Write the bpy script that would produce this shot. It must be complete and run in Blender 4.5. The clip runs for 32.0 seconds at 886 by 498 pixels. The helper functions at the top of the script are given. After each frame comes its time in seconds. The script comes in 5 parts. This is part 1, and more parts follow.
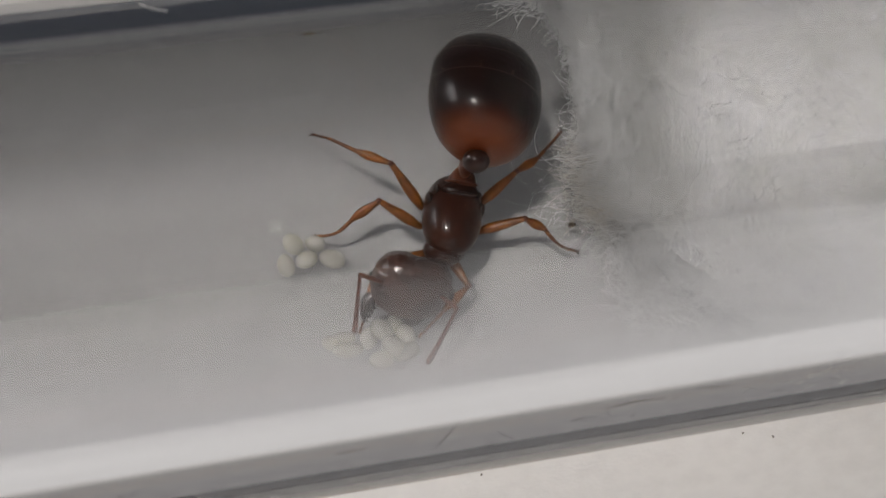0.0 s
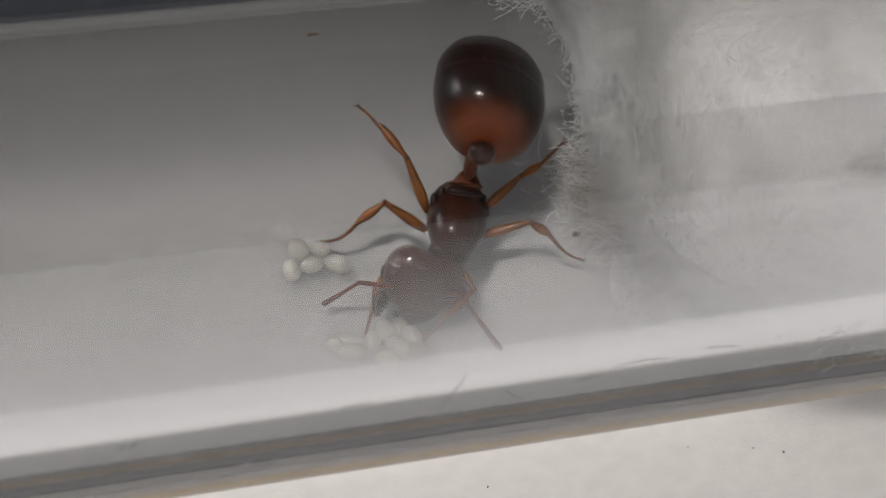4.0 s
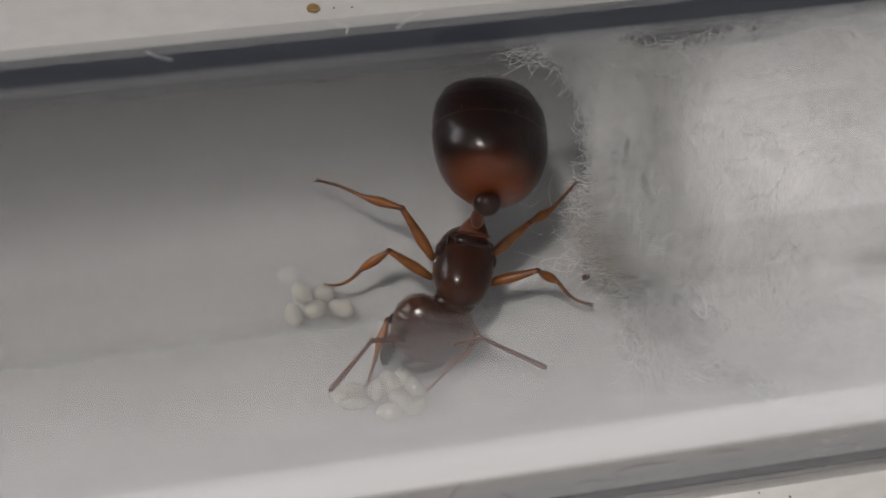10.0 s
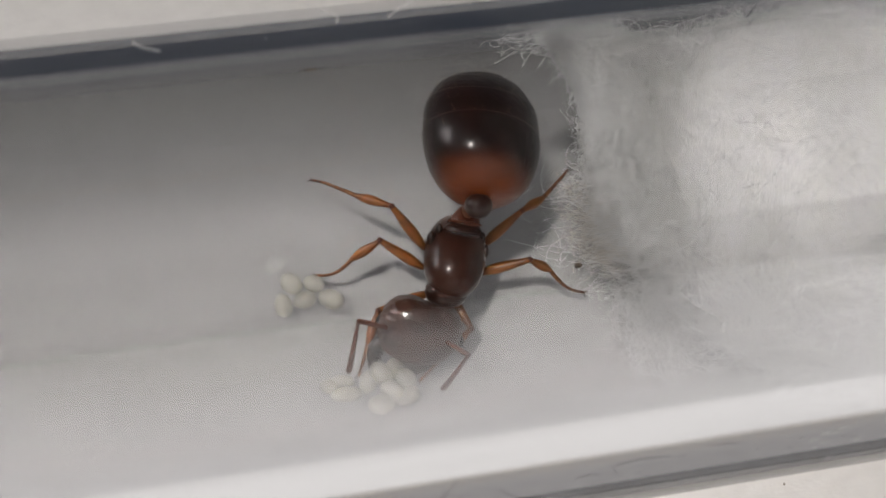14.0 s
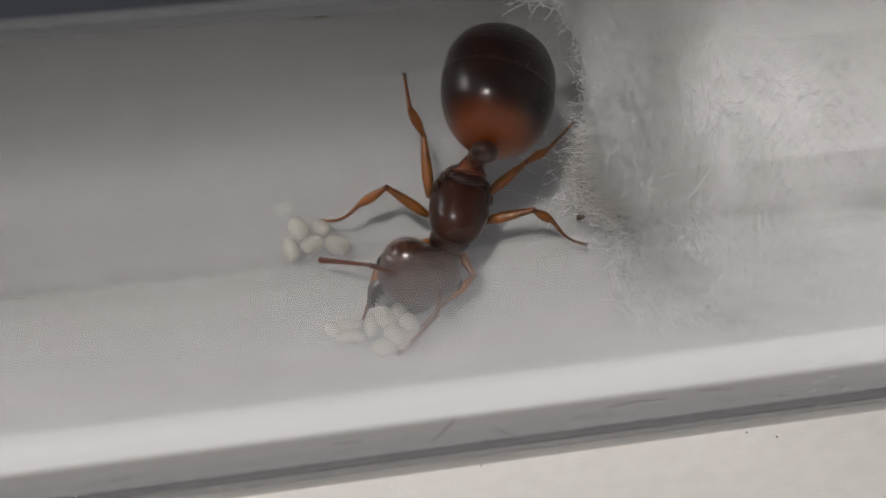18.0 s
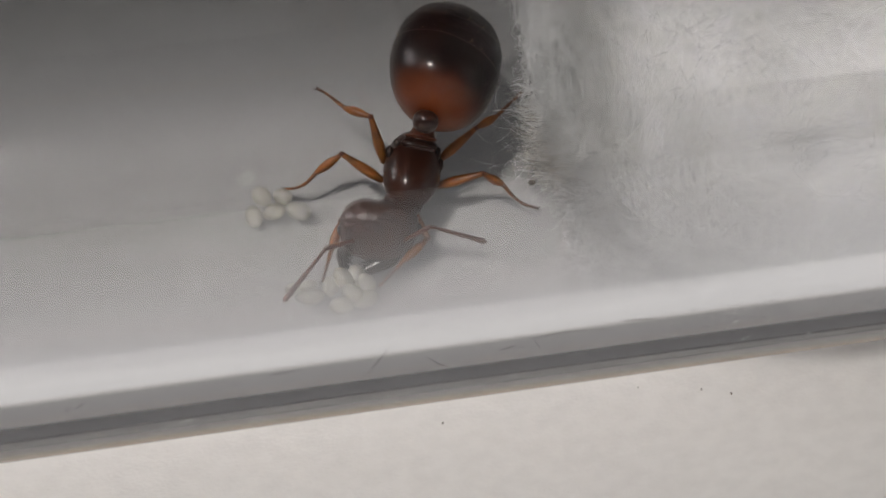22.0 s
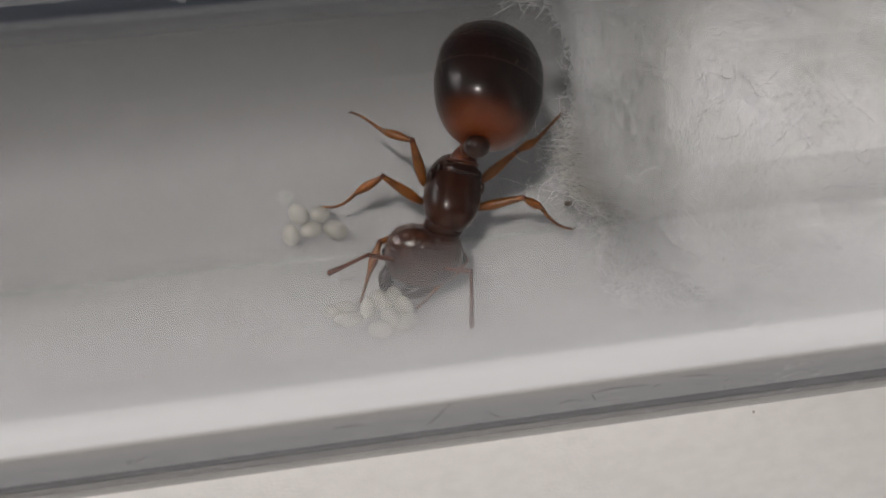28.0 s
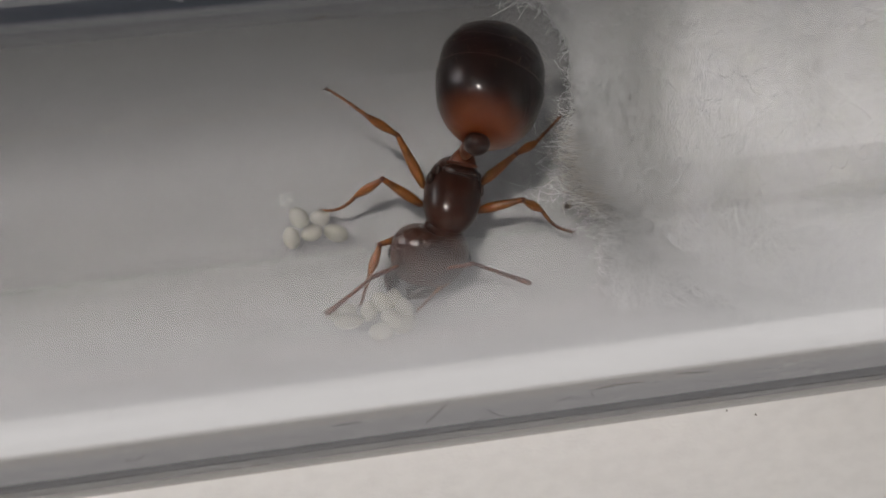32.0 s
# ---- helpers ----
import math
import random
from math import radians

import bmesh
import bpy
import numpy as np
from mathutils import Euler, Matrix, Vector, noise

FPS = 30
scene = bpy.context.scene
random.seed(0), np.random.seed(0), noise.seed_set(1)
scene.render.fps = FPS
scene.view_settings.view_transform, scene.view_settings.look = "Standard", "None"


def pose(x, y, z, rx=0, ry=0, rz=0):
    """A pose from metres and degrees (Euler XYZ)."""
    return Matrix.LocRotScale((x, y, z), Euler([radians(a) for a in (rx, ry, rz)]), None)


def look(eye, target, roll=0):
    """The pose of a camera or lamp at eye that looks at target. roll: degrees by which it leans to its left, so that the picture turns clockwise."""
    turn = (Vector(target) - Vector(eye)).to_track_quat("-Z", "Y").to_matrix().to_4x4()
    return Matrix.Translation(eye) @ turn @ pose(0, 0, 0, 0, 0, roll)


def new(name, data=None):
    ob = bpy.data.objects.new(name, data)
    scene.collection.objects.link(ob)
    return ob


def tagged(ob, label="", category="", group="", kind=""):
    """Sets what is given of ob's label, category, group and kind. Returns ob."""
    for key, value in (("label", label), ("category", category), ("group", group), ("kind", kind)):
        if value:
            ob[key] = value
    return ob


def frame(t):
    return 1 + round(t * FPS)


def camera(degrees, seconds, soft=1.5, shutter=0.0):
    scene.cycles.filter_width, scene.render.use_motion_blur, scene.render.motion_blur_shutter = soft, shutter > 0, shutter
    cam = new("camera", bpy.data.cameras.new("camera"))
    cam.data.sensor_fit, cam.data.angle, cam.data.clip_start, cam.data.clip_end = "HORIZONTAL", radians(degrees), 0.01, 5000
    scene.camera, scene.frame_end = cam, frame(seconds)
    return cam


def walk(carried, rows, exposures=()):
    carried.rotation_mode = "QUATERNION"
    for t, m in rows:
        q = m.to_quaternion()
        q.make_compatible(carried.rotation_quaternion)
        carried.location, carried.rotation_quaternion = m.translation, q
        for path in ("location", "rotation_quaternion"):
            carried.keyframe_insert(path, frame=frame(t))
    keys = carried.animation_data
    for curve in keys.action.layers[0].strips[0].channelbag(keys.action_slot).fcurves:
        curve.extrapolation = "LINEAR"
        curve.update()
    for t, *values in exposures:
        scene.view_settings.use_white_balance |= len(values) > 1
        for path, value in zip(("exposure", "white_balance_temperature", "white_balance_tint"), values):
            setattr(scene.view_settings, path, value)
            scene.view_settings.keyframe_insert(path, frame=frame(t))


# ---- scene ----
MM = 0.001
LENS = 36.0
# seconds, then the eye in millimetres and the turn in degrees
PATH = [
    (0, -7.794, -2.296, 50.434, 3.071, -8.878, -8.503),
    (0.5, -8.202, -2.862, 50.214, 3.746, -9.141, -8.400),
    (1, -8.948, -6.666, 50.002, 7.965, -9.109, -9.162),
    (1.5, -8.564, -7.988, 49.887, 9.260, -8.719, -8.966),
    (2, -8.093, -8.447, 49.984, 9.731, -8.062, -8.834),
    (2.5, -8.691, -10.136, 49.551, 11.881, -8.427, -9.314),
    (3, -8.663, -10.596, 49.739, 12.538, -8.254, -9.493),
    (3.5, -8.940, -9.883, 49.648, 12.027, -8.804, -9.240),
    (5.5, -7.173, -1.775, 50.921, 2.652, -8.099, -7.260),
    (6, -7.027, -1.357, 50.887, 2.168, -7.975, -7.081),
    (6.5, -7.325, -2.006, 50.906, 3.010, -8.263, -7.352),
    (7, -7.390, -2.260, 50.916, 3.335, -8.370, -7.314),
    (7.5, -7.528, -2.070, 50.950, 3.185, -8.546, -7.391),
    (8, -7.552, -2.747, 50.927, 4.072, -8.520, -7.741),
    (8.5, -7.302, -2.599, 50.909, 3.931, -8.158, -7.635),
    (9, -7.424, -2.938, 50.418, 4.218, -7.972, -7.339),
    (9.5, -7.712, -2.717, 49.433, 2.689, -7.666, -7.353),
    (10, -7.045, -1.837, 49.784, 4.473, -7.791, -7.542),
    (10.5, -6.221, -1.831, 49.311, 4.915, -8.079, -7.753),
    (11, -5.760, -2.046, 47.811, 3.799, -8.067, -7.853),
    (11.5, -6.611, -1.386, 48.837, 3.450, -7.465, -7.867),
    (12, -6.917, -1.367, 49.328, 3.702, -7.912, -7.965),
    (12.5, -7.431, -1.038, 49.594, 3.615, -8.104, -7.865),
    (13, -7.156, -1.302, 49.665, 3.823, -7.909, -7.944),
    (13.5, -7.170, -1.210, 49.351, 3.498, -8.320, -7.916),
    (14, -7.235, -1.254, 49.153, 3.470, -8.555, -7.981),
    (14.5, -8.223, -1.344, 49.742, 3.148, -8.344, -7.865),
    (16.5, -8.940, -1.458, 49.676, 1.794, -9.448, -7.931),
    (17, -10.144, -1.121, 49.259, 2.081, -10.126, -8.379),
    (17.5, -8.577, -1.580, 50.138, 1.334, -9.338, -7.625),
    (18, -7.296, -1.876, 50.105, 1.774, -8.241, -6.592),
    (18.5, -7.660, -3.086, 49.972, 3.416, -8.246, -7.217),
    (19, -5.969, -11.069, 48.935, 13.768, -4.884, -8.236),
    (19.5, -6.256, -16.362, 46.342, 22.149, -3.884, -9.127),
    (20, -5.104, -7.940, 48.492, 11.986, -4.028, -7.124),
    (20.5, -4.250, -1.433, 49.223, 3.188, -4.782, -5.951),
    (21, -5.433, -1.592, 50.612, 1.298, -7.212, -6.673),
    (21.5, -4.680, -5.269, 52.571, 3.631, -6.458, -7.680),
    (22, -4.871, -5.423, 52.589, 3.909, -6.440, -7.622),
    (22.5, -5.697, -6.670, 52.459, 5.475, -6.657, -7.723),
    (23, -6.656, -7.074, 52.393, 6.179, -6.928, -7.854),
    (23.5, -5.471, -7.245, 52.470, 6.195, -5.645, -7.485),
    (24, -6.000, -6.940, 52.261, 6.003, -6.256, -7.521),
    (24.5, -5.913, -6.300, 52.350, 5.416, -6.257, -7.413),
    (25, -6.450, -5.768, 52.474, 5.039, -6.865, -7.661),
    (25.5, -6.796, -4.804, 52.437, 4.121, -7.391, -7.387),
    (27.5, -7.302, 0.107, 52.417, -1.215, -8.401, -6.352),
    (28, -7.778, -0.629, 52.316, -0.253, -8.844, -6.490),
    (28.5, -7.471, -0.522, 52.377, -0.395, -8.442, -6.394),
    (29, -7.539, -0.626, 52.354, -0.256, -8.506, -6.471),
    (29.5, -8.066, 0.100, 52.284, -0.997, -9.197, -6.535),
    (30, -7.755, -0.421, 52.293, -0.453, -8.776, -6.489),
    (30.5, -7.391, -2.209, 52.412, 1.575, -8.163, -6.798),
    (31, -7.335, -1.601, 52.412, 0.895, -8.223, -6.673),
    (31.5, -7.169, -2.072, 52.493, 1.336, -7.961, -6.761),
    (32, -7.585, -1.327, 52.413, 0.647, -8.518, -6.744),
]
cam = camera(LENS, 32.0, soft=1.5)
cam.data.dof.use_dof, cam.data.dof.focus_distance, cam.data.dof.aperture_fstop = True, 0.0475, 125.0
walk(cam, [(t, pose(x * MM, y * MM, z * MM, a, b, c)) for t, x, y, z, a, b, c in PATH], exposures=[(0, 0.0), (9, 0.03), (10, -0.03), (11, 0.18), (12, 0.08), (13, 0.22), (14, 0.32), (14.5, 0.3), (17, 0.05), (18, 0.05), (19, 0.12), (20, 0.18), (21, 0.1), (22, 0.0), (32, 0.0)])

# ---- light: sun through an added roof window, sky through the tall window beside the table ----
SUN = Vector((-0.26, 0.25, 0.93)).normalized()
world = bpy.data.worlds.new("sky")
scene.world = world
world.use_nodes = True
wn = world.node_tree.nodes
sky = wn.new("ShaderNodeTexSky")
sky.sky_type, sky.sun_disc = "NISHITA", False
sky.sun_elevation, sky.sun_rotation = math.asin(SUN.z), math.atan2(SUN.x, SUN.y)
wn["Background"].inputs["Strength"].default_value = 0.085
world.node_tree.links.new(sky.outputs["Color"], wn["Background"].inputs["Color"])
sun = new("sun", bpy.data.lights.new("sun", "SUN"))
sun.data.energy, sun.data.angle, sun.data.color = 1.3, radians(5), (1.0, 0.94, 0.88)
sun.matrix_world = look(SUN * 3, (0, 0, 0))
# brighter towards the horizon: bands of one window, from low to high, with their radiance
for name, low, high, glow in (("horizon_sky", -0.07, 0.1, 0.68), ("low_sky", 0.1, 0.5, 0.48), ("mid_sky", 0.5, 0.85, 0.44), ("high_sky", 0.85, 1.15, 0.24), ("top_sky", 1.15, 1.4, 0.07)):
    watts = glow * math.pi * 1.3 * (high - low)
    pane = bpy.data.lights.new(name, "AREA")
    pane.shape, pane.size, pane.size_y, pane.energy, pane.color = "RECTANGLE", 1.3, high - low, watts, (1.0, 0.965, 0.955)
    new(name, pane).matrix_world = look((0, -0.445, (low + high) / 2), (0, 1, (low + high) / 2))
# fill lamp added in the west to soften shadows and lift the cotton
west = bpy.data.lights.new("west_fill", "AREA")
west.shape, west.size, west.size_y, west.energy, west.color = "RECTANGLE", 1.2, 0.8, 13.0, (1.0, 0.965, 0.955)
west_fill = new("west_fill", west)
west_fill.matrix_world = look((-1.55, 1.1, 0.45), (1, 1.1, 0.45))


# ---- materials ----
def material(name, colour, rough=0.5, **more):
    m = bpy.data.materials.new(name)
    m.use_nodes = True
    p = m.node_tree.nodes["Principled BSDF"]
    p.inputs["Base Color"].default_value = (*colour, 1)
    p.inputs["Roughness"].default_value = rough
    for k, v in more.items():
        p.inputs[k.replace("_", " ")].default_value = v
    return m


def node(m, kind, **values):
    n = m.node_tree.nodes.new(kind)
    for k, v in values.items():
        n.inputs[k.replace("_", " ")].default_value = v
    return n


def wire(m, a, b):
    m.node_tree.links.new(a, b)


def mottled(m, c1, c2, scale, detail=6.0, bump=0.0, bump_scale=None, lo=0.35, hi=0.65, stretch=(1, 1, 1), dist=0.00002):
    """Noise between two colours, and a fine relief, in metres of the object's own space."""
    p = m.node_tree.nodes["Principled BSDF"]
    co = node(m, "ShaderNodeTexCoord")
    mp = node(m, "ShaderNodeMapping")
    mp.inputs["Scale"].default_value = stretch
    wire(m, co.outputs["Object"], mp.inputs["Vector"])
    n = node(m, "ShaderNodeTexNoise", Scale=scale, Detail=detail)
    wire(m, mp.outputs["Vector"], n.inputs["Vector"])
    r = node(m, "ShaderNodeValToRGB")
    r.color_ramp.elements[0].position, r.color_ramp.elements[1].position = lo, hi
    r.color_ramp.elements[0].color, r.color_ramp.elements[1].color = (*c1, 1), (*c2, 1)
    wire(m, n.outputs["Fac"], r.inputs["Fac"])
    wire(m, r.outputs["Color"], p.inputs["Base Color"])
    if bump:
        n2 = node(m, "ShaderNodeTexNoise", Scale=bump_scale or scale * 6, Detail=5.0)
        wire(m, mp.outputs["Vector"], n2.inputs["Vector"])
        b = node(m, "ShaderNodeBump", Strength=bump, Distance=dist)
        wire(m, n2.outputs["Fac"], b.inputs["Height"])
        wire(m, b.outputs["Normal"], p.inputs["Normal"])
    return r


PAPER = material("paper", (0.78, 0.77, 0.75), 0.7)
mottled(PAPER, (0.8, 0.79, 0.775), (0.85, 0.84, 0.825), 1800, 10, 0.5, 9000, lo=0.3, hi=0.62, stretch=(0.6, 1, 1), dist=0.00003)
# kept near black so the tube mirrors a dark, unseen room
PLASTER = material("plaster", (0.24, 0.24, 0.25), 0.9)
mottled(PLASTER, (0.035, 0.037, 0.042), (0.05, 0.053, 0.06), 4, 6, 0.2, 80, dist=0.002)
WHITE = material("white_paint", (0.75, 0.75, 0.74), 0.4)
mottled(WHITE, (0.7, 0.7, 0.69), (0.78, 0.78, 0.77), 10, 4, 0.1, 200, dist=0.0005)


def glass(name, sheen, tint, most=0.8, slope=1.2, hue=(1.0, 1.003, 1.01)):
    """Glass with a tint for the shade seen through it. sheen: how far its skin mirrors what it meets at a slant."""
    m = bpy.data.materials.new(name)
    m.use_nodes = True
    nt = m.node_tree
    nt.nodes.clear()
    out = nt.nodes.new("ShaderNodeOutputMaterial")
    g = nt.nodes.new("ShaderNodeBsdfGlass")
    g.inputs["IOR"].default_value = 1.5
    g.inputs["Roughness"].default_value = 0.0
    g.inputs["Color"].default_value = (tint * hue[0], tint * hue[1], tint * hue[2], 1)
    if not sheen:
        wire(m, g.outputs["BSDF"], out.inputs["Surface"])
        return m
    mix = nt.nodes.new("ShaderNodeMixShader")
    gloss = nt.nodes.new("ShaderNodeBsdfGlossy")
    gloss.inputs["Roughness"].default_value = 0.09
    # faint drawing streaks along the tube
    co = nt.nodes.new("ShaderNodeTexCoord")
    mp = nt.nodes.new("ShaderNodeMapping")
    mp.inputs["Scale"].default_value = (0.03, 1, 1)
    streak = nt.nodes.new("ShaderNodeTexNoise")
    streak.inputs["Scale"].default_value, streak.inputs["Detail"].default_value = 2500, 6
    bump = nt.nodes.new("ShaderNodeBump")
    bump.inputs["Strength"].default_value, bump.inputs["Distance"].default_value = 0.12, 0.000006
    wire(m, co.outputs["Object"], mp.inputs["Vector"])
    wire(m, mp.outputs["Vector"], streak.inputs["Vector"])
    wire(m, streak.outputs["Fac"], bump.inputs["Height"])
    wire(m, bump.outputs["Normal"], gloss.inputs["Normal"])
    facing = nt.nodes.new("ShaderNodeLayerWeight")
    facing.inputs["Blend"].default_value = 0.5
    steep = nt.nodes.new("ShaderNodeMath")
    steep.operation, steep.inputs[1].default_value = "POWER", slope
    much = nt.nodes.new("ShaderNodeMath")
    much.operation, much.inputs[1].default_value = "MULTIPLY", sheen
    wire(m, facing.outputs["Facing"], steep.inputs[0])
    wire(m, steep.outputs["Value"], much.inputs[0])
    least = nt.nodes.new("ShaderNodeMath")
    least.operation, least.inputs[1].default_value = "MINIMUM", most
    wire(m, much.outputs["Value"], least.inputs[0])
    wire(m, least.outputs["Value"], mix.inputs["Fac"])
    wire(m, g.outputs["BSDF"], mix.inputs[1])
    wire(m, gloss.outputs["BSDF"], mix.inputs[2])
    wire(m, mix.outputs["Shader"], out.inputs["Surface"])
    return m


# the grey tint of the lower half stands in for shade under the tube
SHADED_GLASS, SHINY_GLASS, CLEAR_GLASS = glass("glass", 0.0, 0.675), glass("shiny_glass", 3.2, 0.92), glass("clear_glass", 0.0, 0.92)
# amber tint painted for the golden fringe of light at the rim
FRINGE_GLASS = glass("fringe_glass", 0.0, 0.85, hue=(1.0, 0.74, 0.46))
# dark tint painted for the dim band along the flank
FLANK_SHADE_GLASS = glass("flank_shade_glass", 0.0, 0.66)
DULL_GLASS = glass("dull_glass", 0.85, 0.92, 0.6, 1.05)
DARK_BLUE = material("dark_blue_slab", (0.05, 0.06, 0.08), 0.5)
mottled(DARK_BLUE, (0.055, 0.068, 0.095), (0.08, 0.095, 0.125), 60, 6, 0.1, 900, dist=0.0002)
# grey of the strip that stands in for shade on the table
SHADE_GREY = material("shade_grey", (0.2, 0.2, 0.21), 0.95)
mottled(SHADE_GREY, (0.4, 0.402, 0.415), (0.52, 0.522, 0.535), 900, 8, 0.5, 4000, dist=0.0002)


# ---- mesh helpers; all shapes are written in millimetres ----
def mesh_object(name, verts, faces, mat, parent=None, smooth=True, label=""):
    me = bpy.data.meshes.new(name)
    me.from_pydata([tuple(c * MM for c in v) for v in verts], [], faces)
    me.update()
    if smooth:
        me.polygons.foreach_set("use_smooth", [True] * len(me.polygons))
    me.materials.append(mat)
    ob = new(name, me)
    if parent:
        ob.parent = parent
    if label:
        tagged(ob, label)
    return ob


def ring_frame(d):
    d = d.normalized()
    a = d.cross(Vector((0, 0, 1)))
    if a.length < 1e-4:
        a = Vector((1, 0, 0))
    a.normalize()
    return a, a.cross(d).normalized()


def tube_shape(points, radii, sides=12, flat=1.0, cap=True):
    """Verts and faces of a round limb along points with a radius at each, closed by rounded ends."""
    pts = [Vector(p) for p in points]
    verts, faces = [], []
    rows = []
    if cap:
        d0, d1 = (pts[0] - pts[1]).normalized(), (pts[-1] - pts[-2]).normalized()
        rows.append((pts[0] + d0 * radii[0] * 0.8, radii[0] * 0.15))
        rows.append((pts[0] + d0 * radii[0] * 0.5, radii[0] * 0.75))
    rows += list(zip(pts, radii))
    if cap:
        rows.append((pts[-1] + d1 * radii[-1] * 0.5, radii[-1] * 0.75))
        rows.append((pts[-1] + d1 * radii[-1] * 0.8, radii[-1] * 0.15))
    a = None
    for i, (p, r) in enumerate(rows):
        q0, q1 = rows[max(0, i - 1)][0], rows[min(len(rows) - 1, i + 1)][0]
        d = (q1 - q0).normalized()
        if a is None:
            a, b = ring_frame(d)
        else:
            a = (a - d * a.dot(d)).normalized()
            b = a.cross(d).normalized()
        for k in range(sides):
            w = 2 * math.pi * k / sides
            verts.append(p + (a * math.cos(w) + b * math.sin(w) * flat) * r)
    n = len(rows)
    for i in range(n - 1):
        for k in range(sides):
            k2 = (k + 1) % sides
            faces.append((i * sides + k, i * sides + k2, (i + 1) * sides + k2, (i + 1) * sides + k))
    faces.append(tuple(range(sides))[::-1])
    faces.append(tuple((n - 1) * sides + k for k in range(sides)))
    return verts, faces


def spline(points, n):
    """A smooth line of n points through the given ones."""
    p = [Vector(q) for q in points]
    p = [2 * p[0] - p[1]] + p + [2 * p[-1] - p[-2]]
    out = []
    for i in range(n):
        u = i / (n - 1) * (len(p) - 3)
        k = min(int(u), len(p) - 4)
        t = u - k
        a, b, c, d = p[k : k + 4]
        out.append(0.5 * (2 * b + (c - a) * t + (2 * a - 5 * b + 4 * c - d) * t * t + (3 * b - a - 3 * c + d) * t ** 3))
    return out


def basis(origin, ahead, up=(0, 0, 1)):
    """A pose in metres at an origin in millimetres, its y axis ahead, its z axis near up."""
    y = Vector(ahead).normalized()
    x = y.cross(Vector(up)).normalized()
    z = x.cross(y)
    m = Matrix((x, y, z)).transposed().to_4x4()
    m.translation = Vector(origin) * MM
    return m


# ---- table with white sheet; unseen dark room added for reflections: walls, window, roof window ----
def box(name, lo, hi, mat, parent=None, label="", kind=""):
    x0, y0, z0 = lo
    x1, y1, z1 = hi
    v = [(x0, y0, z0), (x1, y0, z0), (x1, y1, z0), (x0, y1, z0), (x0, y0, z1), (x1, y0, z1), (x1, y1, z1), (x0, y1, z1)]
    f = [(3, 2, 1, 0), (4, 5, 6, 7), (0, 1, 5, 4), (1, 2, 6, 5), (2, 3, 7, 6), (3, 0, 4, 7)]
    ob = mesh_object(name, v, f, mat, parent, False, label)
    if kind:
        tagged(ob, kind=kind)
    return ob


tagged(box("table_top", (-700, -75, -20), (700, 19, 0), PAPER), "white matt table top with faint specks", "table", kind="structure")
# unseen slab added beyond the table so the tube's far edge mirrors dark
tagged(box("desk", (-700, 19.5, -20), (700, 600, -1), DARK_BLUE), "unseen dark blue slab added beyond the table, mirrored as a dark edge", "desk", kind="structure")
# unseen strip added in place of a shadow on the table, mirrored below
tagged(box("shade_strip", (-220, -60, 0), (220, -15.5, 1.0), SHADE_GREY), "unseen grey strip added on the table for the mirrored dark band", "mat")
# unseen board added behind the window lamps to keep blue sky out
tagged(box("sky_block", (-690, -520, -130), (690, -506, 1410), WHITE), "plain white board, unseen, added behind the lamps to block the sky", "blind", kind="structure")
box("floor", (-1500, -500, -780), (1500, 2500, -750), PLASTER, kind="structure")
box("wall_east", (1500, -500, -780), (1600, 2500, 1650), PLASTER, kind="structure")
box("wall_north", (-1600, 2500, -780), (1600, 2600, 1650), PLASTER, kind="structure")


def holed_slab(name, u0, u1, v0, v1, hu0, hu1, hv0, hv1, put, mat):
    """A slab with one opening; put(u, v, side) gives the place of a corner."""
    us, vs = (u0, hu0, hu1, u1), (v0, hv0, hv1, v1)
    verts = [put(u, v, s) for s in (0, 1) for v in vs for u in us]
    faces = []
    for j in range(3):
        for i in range(3):
            if (i, j) == (1, 1):
                continue
            q = [j * 4 + i, j * 4 + i + 1, (j + 1) * 4 + i + 1, (j + 1) * 4 + i]
            faces.append(tuple(q))
            faces.append(tuple(k + 16 for k in q[::-1]))
    for a, b in ((5, 6), (6, 10), (10, 9), (9, 5), (0, 3), (3, 15), (15, 12), (12, 0)):
        faces.append((a, b, b + 16, a + 16))
    return tagged(mesh_object(name, verts, faces, mat, None, False), kind="structure")


holed_slab("wall_south", -1600, 1600, -780, 1650, -650, 650, -110, 1400, lambda u, v, s: (u, -400 - 100 * s, v), PLASTER)
# opening made only for the added west fill lamp
holed_slab("wall_west", -500, 2500, -780, 1650, 500, 1700, 50, 850, lambda u, v, s: (-1500 - 100 * s, u, v), PLASTER)
# a second unseen board, added behind the west fill lamp
tagged(box("sky_block", (-1625, 460, 0), (-1610, 1740, 900), WHITE), "plain white board, unseen, added behind the lamps to block the sky", "blind", kind="structure")
# unseen ceiling added, its opening sized to pass the sun
CEIL = 1650
sx, sy = SUN.x / SUN.z * CEIL, SUN.y / SUN.z * CEIL
holed_slab("ceiling", -1600, 1600, -500, 2600, sx - 260, sx + 135, sy - 460, sy + 50, lambda u, v, s: (u, v, CEIL + 60 * s), PLASTER)

# ---- the test tube ----
# outer and inner radius, height of the outer axis and of the bore, which is a little low
RO, RI, AXIS, BORE = 8.0, 6.85, 8.0, 7.7


def floor_z(y, r=RI):
    return BORE - math.sqrt(max(r * r - y * y, 0.01))


